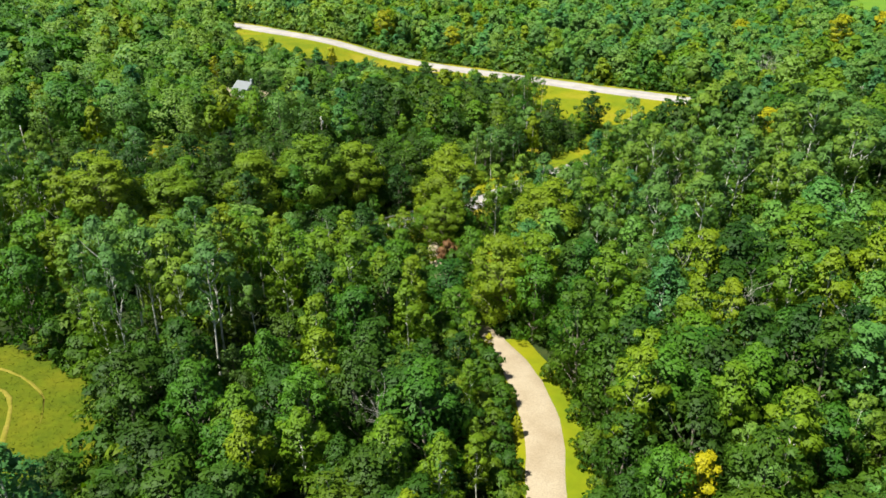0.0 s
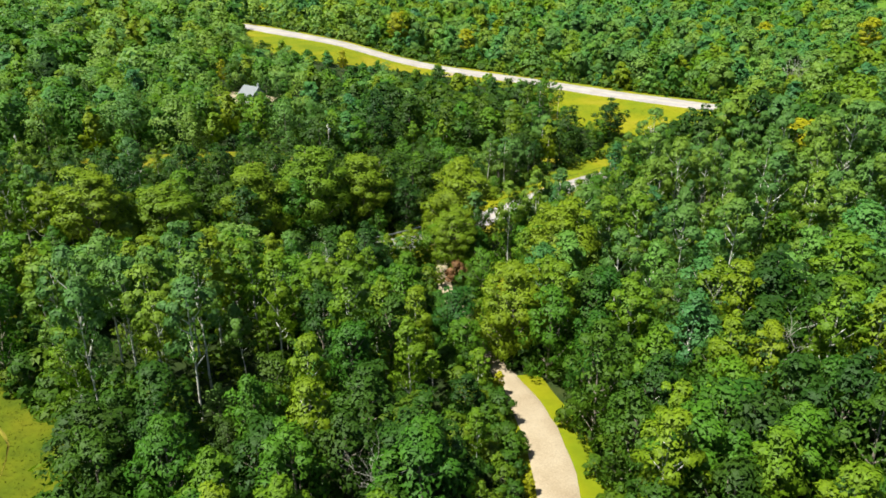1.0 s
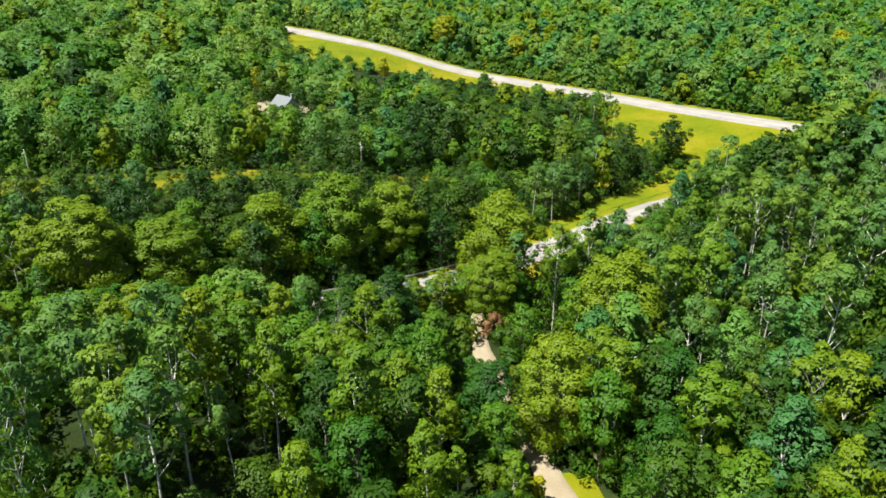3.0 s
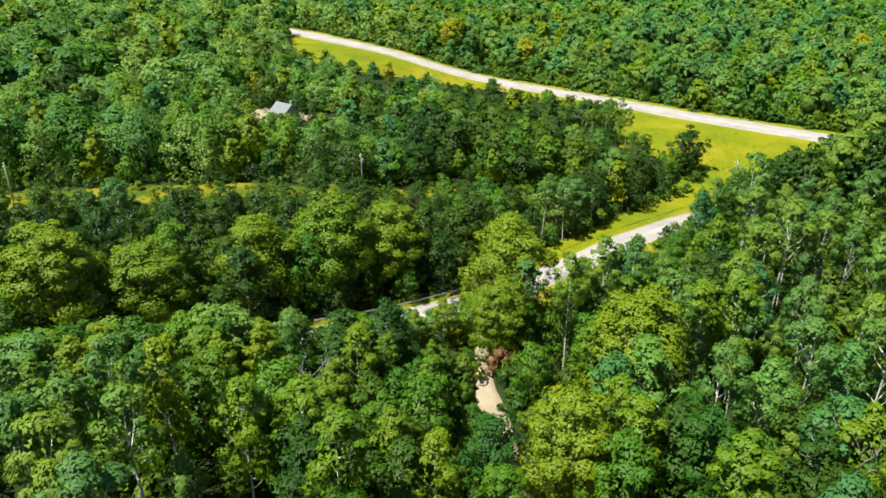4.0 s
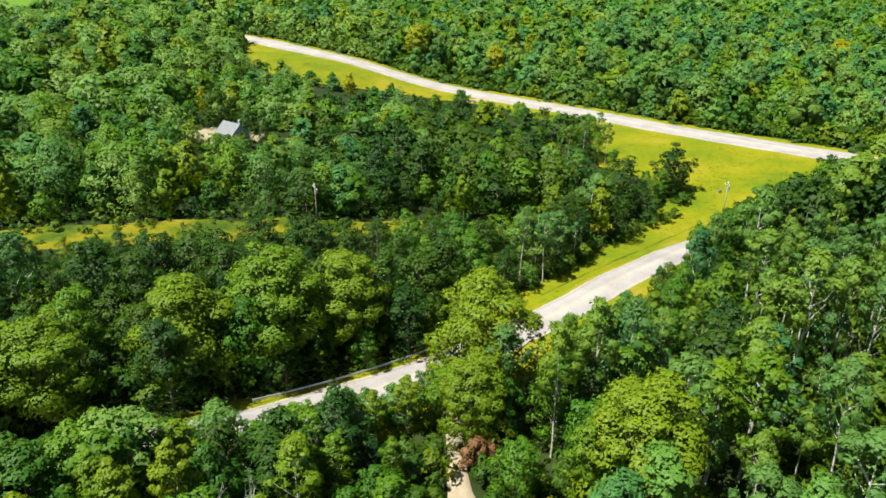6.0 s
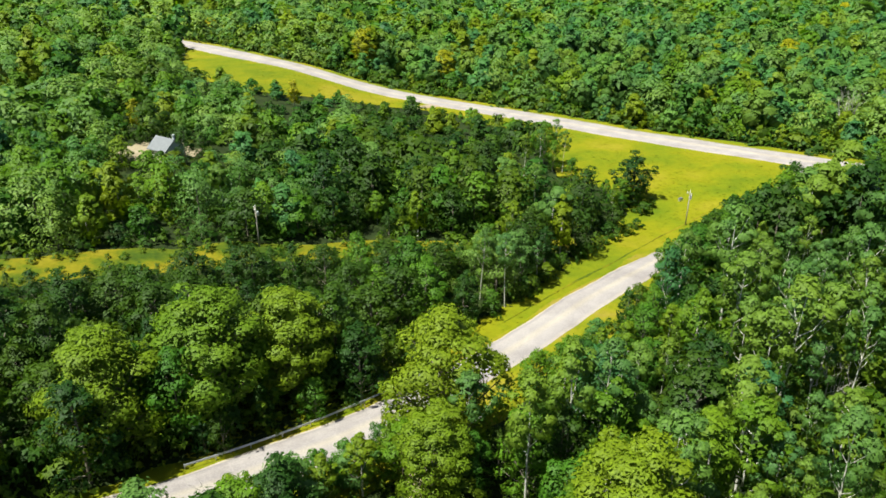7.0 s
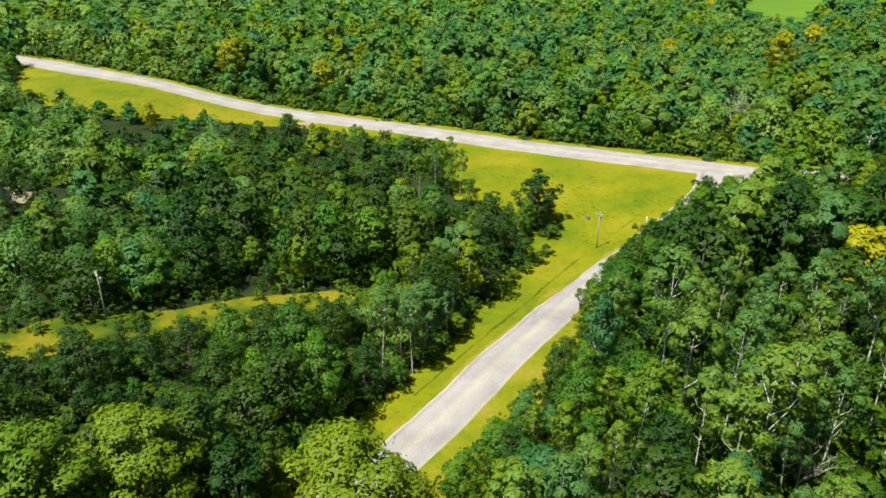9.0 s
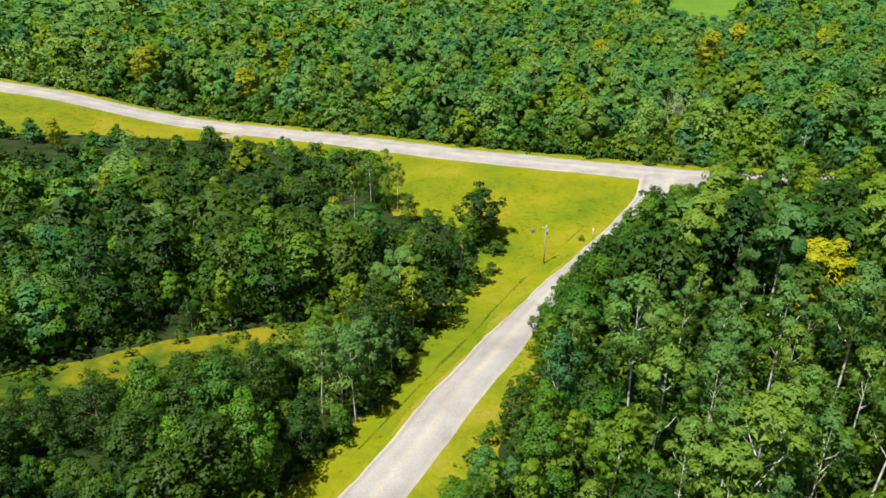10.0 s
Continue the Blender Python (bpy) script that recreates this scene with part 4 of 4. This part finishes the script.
pole_me = mesh_from("pole", *closed([(0, 0, -0.5), (0, 0, 4), (0, 0, 8.6)], [0.14, 0.125, 0.095], 10), WOOD, True)
arm_me = mesh_from("crossarm", *box(-0.9, 0.11, 7.95, 0.9, 0.21, 8.07), WOOD)
cup_me = mesh_from("insulator", *closed([(0, 0, 0), (0, 0, 0.08), (0, 0, 0.12), (0, 0, 0.26)], [0.05, 0.10, 0.06, 0.07], 8), porcelain, True)
can_me = mesh_from("transformer", *closed([(0, -0.38, 6.6), (0, -0.38, 6.7), (0, -0.38, 7.45), (0, -0.38, 7.55)], [0.2, 0.24, 0.24, 0.2], 10), metal, True)
for k, (x, y, turn) in enumerate([(60, 223.9, 0.35), (-34.3, 196.5, 0.4), (-100, 164.5, 0.5), (151, 256, 0.2), (182, 262, 0.2)]):
    pole = new("utility_pole")
    pole.matrix_world = Matrix.Translation((x, y, float(land(x, y)))) @ Matrix.Rotation(turn + 1.57, 4, "Z")
    part("pole", pole_me, pole)
    part("crossarm", arm_me, pole)
    for dx in (-0.8, 0.8):
        cup = part("insulator", cup_me, pole, "white porcelain insulator")
        cup.location = (dx, 0.16, 8.07)
    cup = part("insulator", cup_me, pole, "white porcelain insulator")
    cup.location = (0, 0, 8.6)
    if k < 2:
        part("transformer", can_me, pole, "grey steel transformer can")
    tagged(pole, "weathered wooden utility pole standing in a grassy clearing", "utility pole", group="utility poles")

# ---- guardrail along the lower bend of the side road ----
rail_line = LINES["side"]
sel = (rail_line[:, 0] > -28) & (rail_line[:, 0] < 3.5)
way = np.gradient(rail_line[:, :2], axis=0)[sel]
way /= np.linalg.norm(way, axis=1)[:, None]
edge = rail_line[sel, :2] + np.stack([-way[:, 1], way[:, 0]], 1) * (rail_line[sel, 2:] + 0.15)
ez = land(edge[:, 0], edge[:, 1]) + 0.25
across = np.stack([-way[:, 1], way[:, 0]], 1)
profile = [(0.0, 0.42), (-0.05, 0.47), (-0.05, 0.52), (0.0, 0.57), (-0.05, 0.62), (-0.05, 0.68), (0.0, 0.73), (0.03, 0.73), (0.03, 0.42)]
v = np.array([[(ex + nx * o, ey + ny * o, z + h) for o, h in profile] for (ex, ey), (nx, ny), z in zip(edge, across, ez)]).reshape(-1, 3)
m = len(profile)
f = np.array([(a * m + k, a * m + (k + 1) % m, (a + 1) * m + (k + 1) % m, (a + 1) * m + k) for a in range(len(edge) - 1) for k in range(m)])
guardrail = tagged(new("guardrail"), "galvanised steel guardrail along the edge of the side road", "guardrail")
part("rail", mesh_from("rail", v, f, metal), guardrail)
post_me = mesh_from("post", *joined([box(-0.06, -0.05, -0.6, 0.06, 0.05, 0.72), box(-0.05, -0.11, 0.45, 0.05, -0.04, 0.71)]), metal)
for (ex, ey), (wx, wy), z in zip(edge[::2], way[::2], ez[::2]):
    post = part("post", post_me, guardrail)
    post.matrix_world = Matrix.Translation((ex - wy * 0.1, ey + wx * 0.1, z)) @ Matrix.Rotation(math.atan2(wy, wx), 4, "Z")

# ---- house in its clearing ----
siding, nt, pr = material("grey_siding")
nt.links.new(ramp(nt, noise_at(nt, 0.9), (0.3, (0.36, 0.38, 0.40)), (0.7, (0.46, 0.48, 0.50))), pr.inputs["Base Color"])
roofing, nt, pr = material("pale_roofing")
nt.links.new(ramp(nt, noise_at(nt, 1.3), (0.3, (0.12, 0.128, 0.137)), (0.7, (0.16, 0.168, 0.177))), pr.inputs["Base Color"])
pr.inputs["Roughness"].default_value = 0.6
glass, nt, pr = material("window_glass")
pr.inputs["Base Color"].default_value, pr.inputs["Roughness"].default_value = (0.03, 0.04, 0.05, 1), 0.08
house = new("house")
HX, HY = -67.5, 243.0
house.matrix_world = Matrix.Translation((HX, HY, float(land(HX, HY)) + 0.3)) @ Matrix.Rotation(-0.6, 4, "Z") @ Matrix.Scale(0.82, 4)
wv = np.array([(x, y, z) for z in (-1.2, 3.0) for x, y in ((-4, -3.4), (4, -3.4), (4, 3.4), (-4, 3.4))] + [(-4, 0, 5.8), (4, 0, 5.8)], float)
me = bpy.data.meshes.new("wall")
me.from_pydata([tuple(c) for c in wv], [], [(0, 1, 5, 4), (1, 2, 6, 9, 5), (2, 3, 7, 6), (3, 0, 4, 8, 7), (4, 5, 9, 8), (6, 7, 8, 9)])
me.materials.append(siding)
part("wall", me, house)
roof = []
for sy in (-1, 1):
    slab = np.array([(x, y, z) for x in (-4.5, 4.5) for y, z in ((sy * 4.0, 2.62), (0, 5.92), (0, 6.06), (sy * 4.0, 2.76))], float)
    roof.append((slab, np.array([(0, 1, 2, 3), (7, 6, 5, 4), (0, 4, 5, 1), (1, 5, 6, 2), (2, 6, 7, 3), (3, 7, 4, 0)])))
for slab in roof:
    part("roof", mesh_from("roof", *slab, roofing), house, "pale grey pitched roof slope")
part("chimney", mesh_from("chimney", *joined([box(2.6, 0.6, 4.5, 3.2, 1.2, 6.9), box(2.5, 0.5, 6.9, 3.3, 1.3, 7.02)]), siding), house, "pale masonry chimney")
for wx in (-2.2, 1.8):
    win = part("window", mesh_from("window", *box(wx - 0.6, -3.46, 1.0, wx + 0.6, -3.38, 2.2), porcelain), house, "white framed window")
    part("pane", mesh_from("pane", *box(wx - 0.5, -3.475, 1.1, wx + 0.5, -3.465, 2.1), glass), win)
part("door", mesh_from("door", *box(-0.5, -3.45, -0.1, 0.45, -3.39, 2.0), porcelain), house, "white front door")
tagged(house, "small house with pale grey pitched roof in a sandy clearing", "house")

# ---- small road sign by the junction and a marker post in the field ----
paint, nt, pr = material("yellow_sign_paint")
nt.links.new(ramp(nt, noise_at(nt, 4.0), (0.3, (0.50, 0.42, 0.03)), (0.7, (0.60, 0.50, 0.04))), pr.inputs["Base Color"])
for name, x, y, wide, label in (("road_sign", 117.2, 268.5, 0.75, "small yellow road sign on a thin steel post"), ("marker_post", 74.5, 230.5, 0.0, "short white marker post in the grass beside the road")):
    sign = new(name)
    sign.matrix_world = Matrix.Translation((x, y, float(land(x, y)) + 0.1)) @ Matrix.Rotation(0.5, 4, "Z")
    part("post", mesh_from("post", *closed([(0, 0, -0.4), (0, 0, 1.0), (0, 0, 2.1)], [0.06, 0.06, 0.06] if wide else [0.09, 0.09, 0.08], 8), metal if wide else porcelain, True), sign)
    if wide:
        part("plate", mesh_from("plate", *box(-wide / 2, -0.09, 1.5, wide / 2, -0.06, 2.25), paint), sign, "yellow sign plate")
    tagged(sign, label, "road sign" if wide else "marker post")

# ---- utility box beside the pole ----
utility_box = new("utility_box")
utility_box.matrix_world = Matrix.Translation((63.2, 238.1, float(land(63.2, 238.1)) + 0.1)) @ Matrix.Rotation(0.4, 4, "Z")
part("body", mesh_from("body", *box(-0.45, -0.3, -0.1, 0.45, 0.3, 0.7), metal), utility_box)
part("lid", mesh_from("lid", *joined([box(-0.5, -0.35, 0.7, 0.5, 0.35, 0.78), box(-0.4, -0.25, 0.78, 0.4, 0.25, 0.9)]), roofing), utility_box, "dark sloping lid")
tagged(utility_box, "pale metal utility box with a dark lid in the grass", "utility box")

# ---- tall grass over the open ground ----
def tufts(name, places, mat, label, seed, height=0.09, wide=1.0):
    r = np.random.default_rng(seed)
    n = len(places)
    z = land(places[:, 0], places[:, 1]) + 0.1
    a = r.uniform(0, 6.28, n)
    w = r.uniform(0.3, 0.8, n) * wide
    h = height * r.uniform(0.5, 1.5, n)
    dx, dy = np.cos(a) * w, np.sin(a) * w
    v = np.empty((n, 3, 3), np.float32)
    v[:, 0] = np.stack([places[:, 0] - dx, places[:, 1] - dy, z], 1)
    v[:, 1] = np.stack([places[:, 0] + dx, places[:, 1] + dy, z], 1)
    v[:, 2] = np.stack([places[:, 0] + r.normal(0, 0.5, n) * wide, places[:, 1] + r.normal(0, 0.5, n) * wide, z + h], 1)
    ob = new(name, mesh_from(name, v.reshape(-1, 3), np.arange(3 * n).reshape(-1, 3), mat))
    return tagged(ob, label, "grass", kind="stuff")


r = np.random.default_rng(33)
q = np.column_stack([r.uniform(-110, 120, 110000), r.uniform(130, 420, 110000)])
open_ground = inside(FIELD, q[:, 0], q[:, 1]) | ((beyond("side", q[:, 0], q[:, 1]) < 6) & (q[:, 0] > -30))
open_ground &= (beyond("side", q[:, 0], q[:, 1]) > 0.3) & (beyond("main", q[:, 0], q[:, 1]) > 0.4) & (beyond("drive", q[:, 0], q[:, 1]) > 0.2)
tufts("grass", q[open_ground], GRASS, "tall yellow-green grass over field and verges", 34)
q = np.column_stack([r.uniform(-75, -34, 16000), r.uniform(44, 92, 16000)])
tufts("grass", q[inside(MEADOW, q[:, 0], q[:, 1])], MEADOW_GRASS, "rough yellow-green grass of the meadow", 35, 0.10, 0.3)
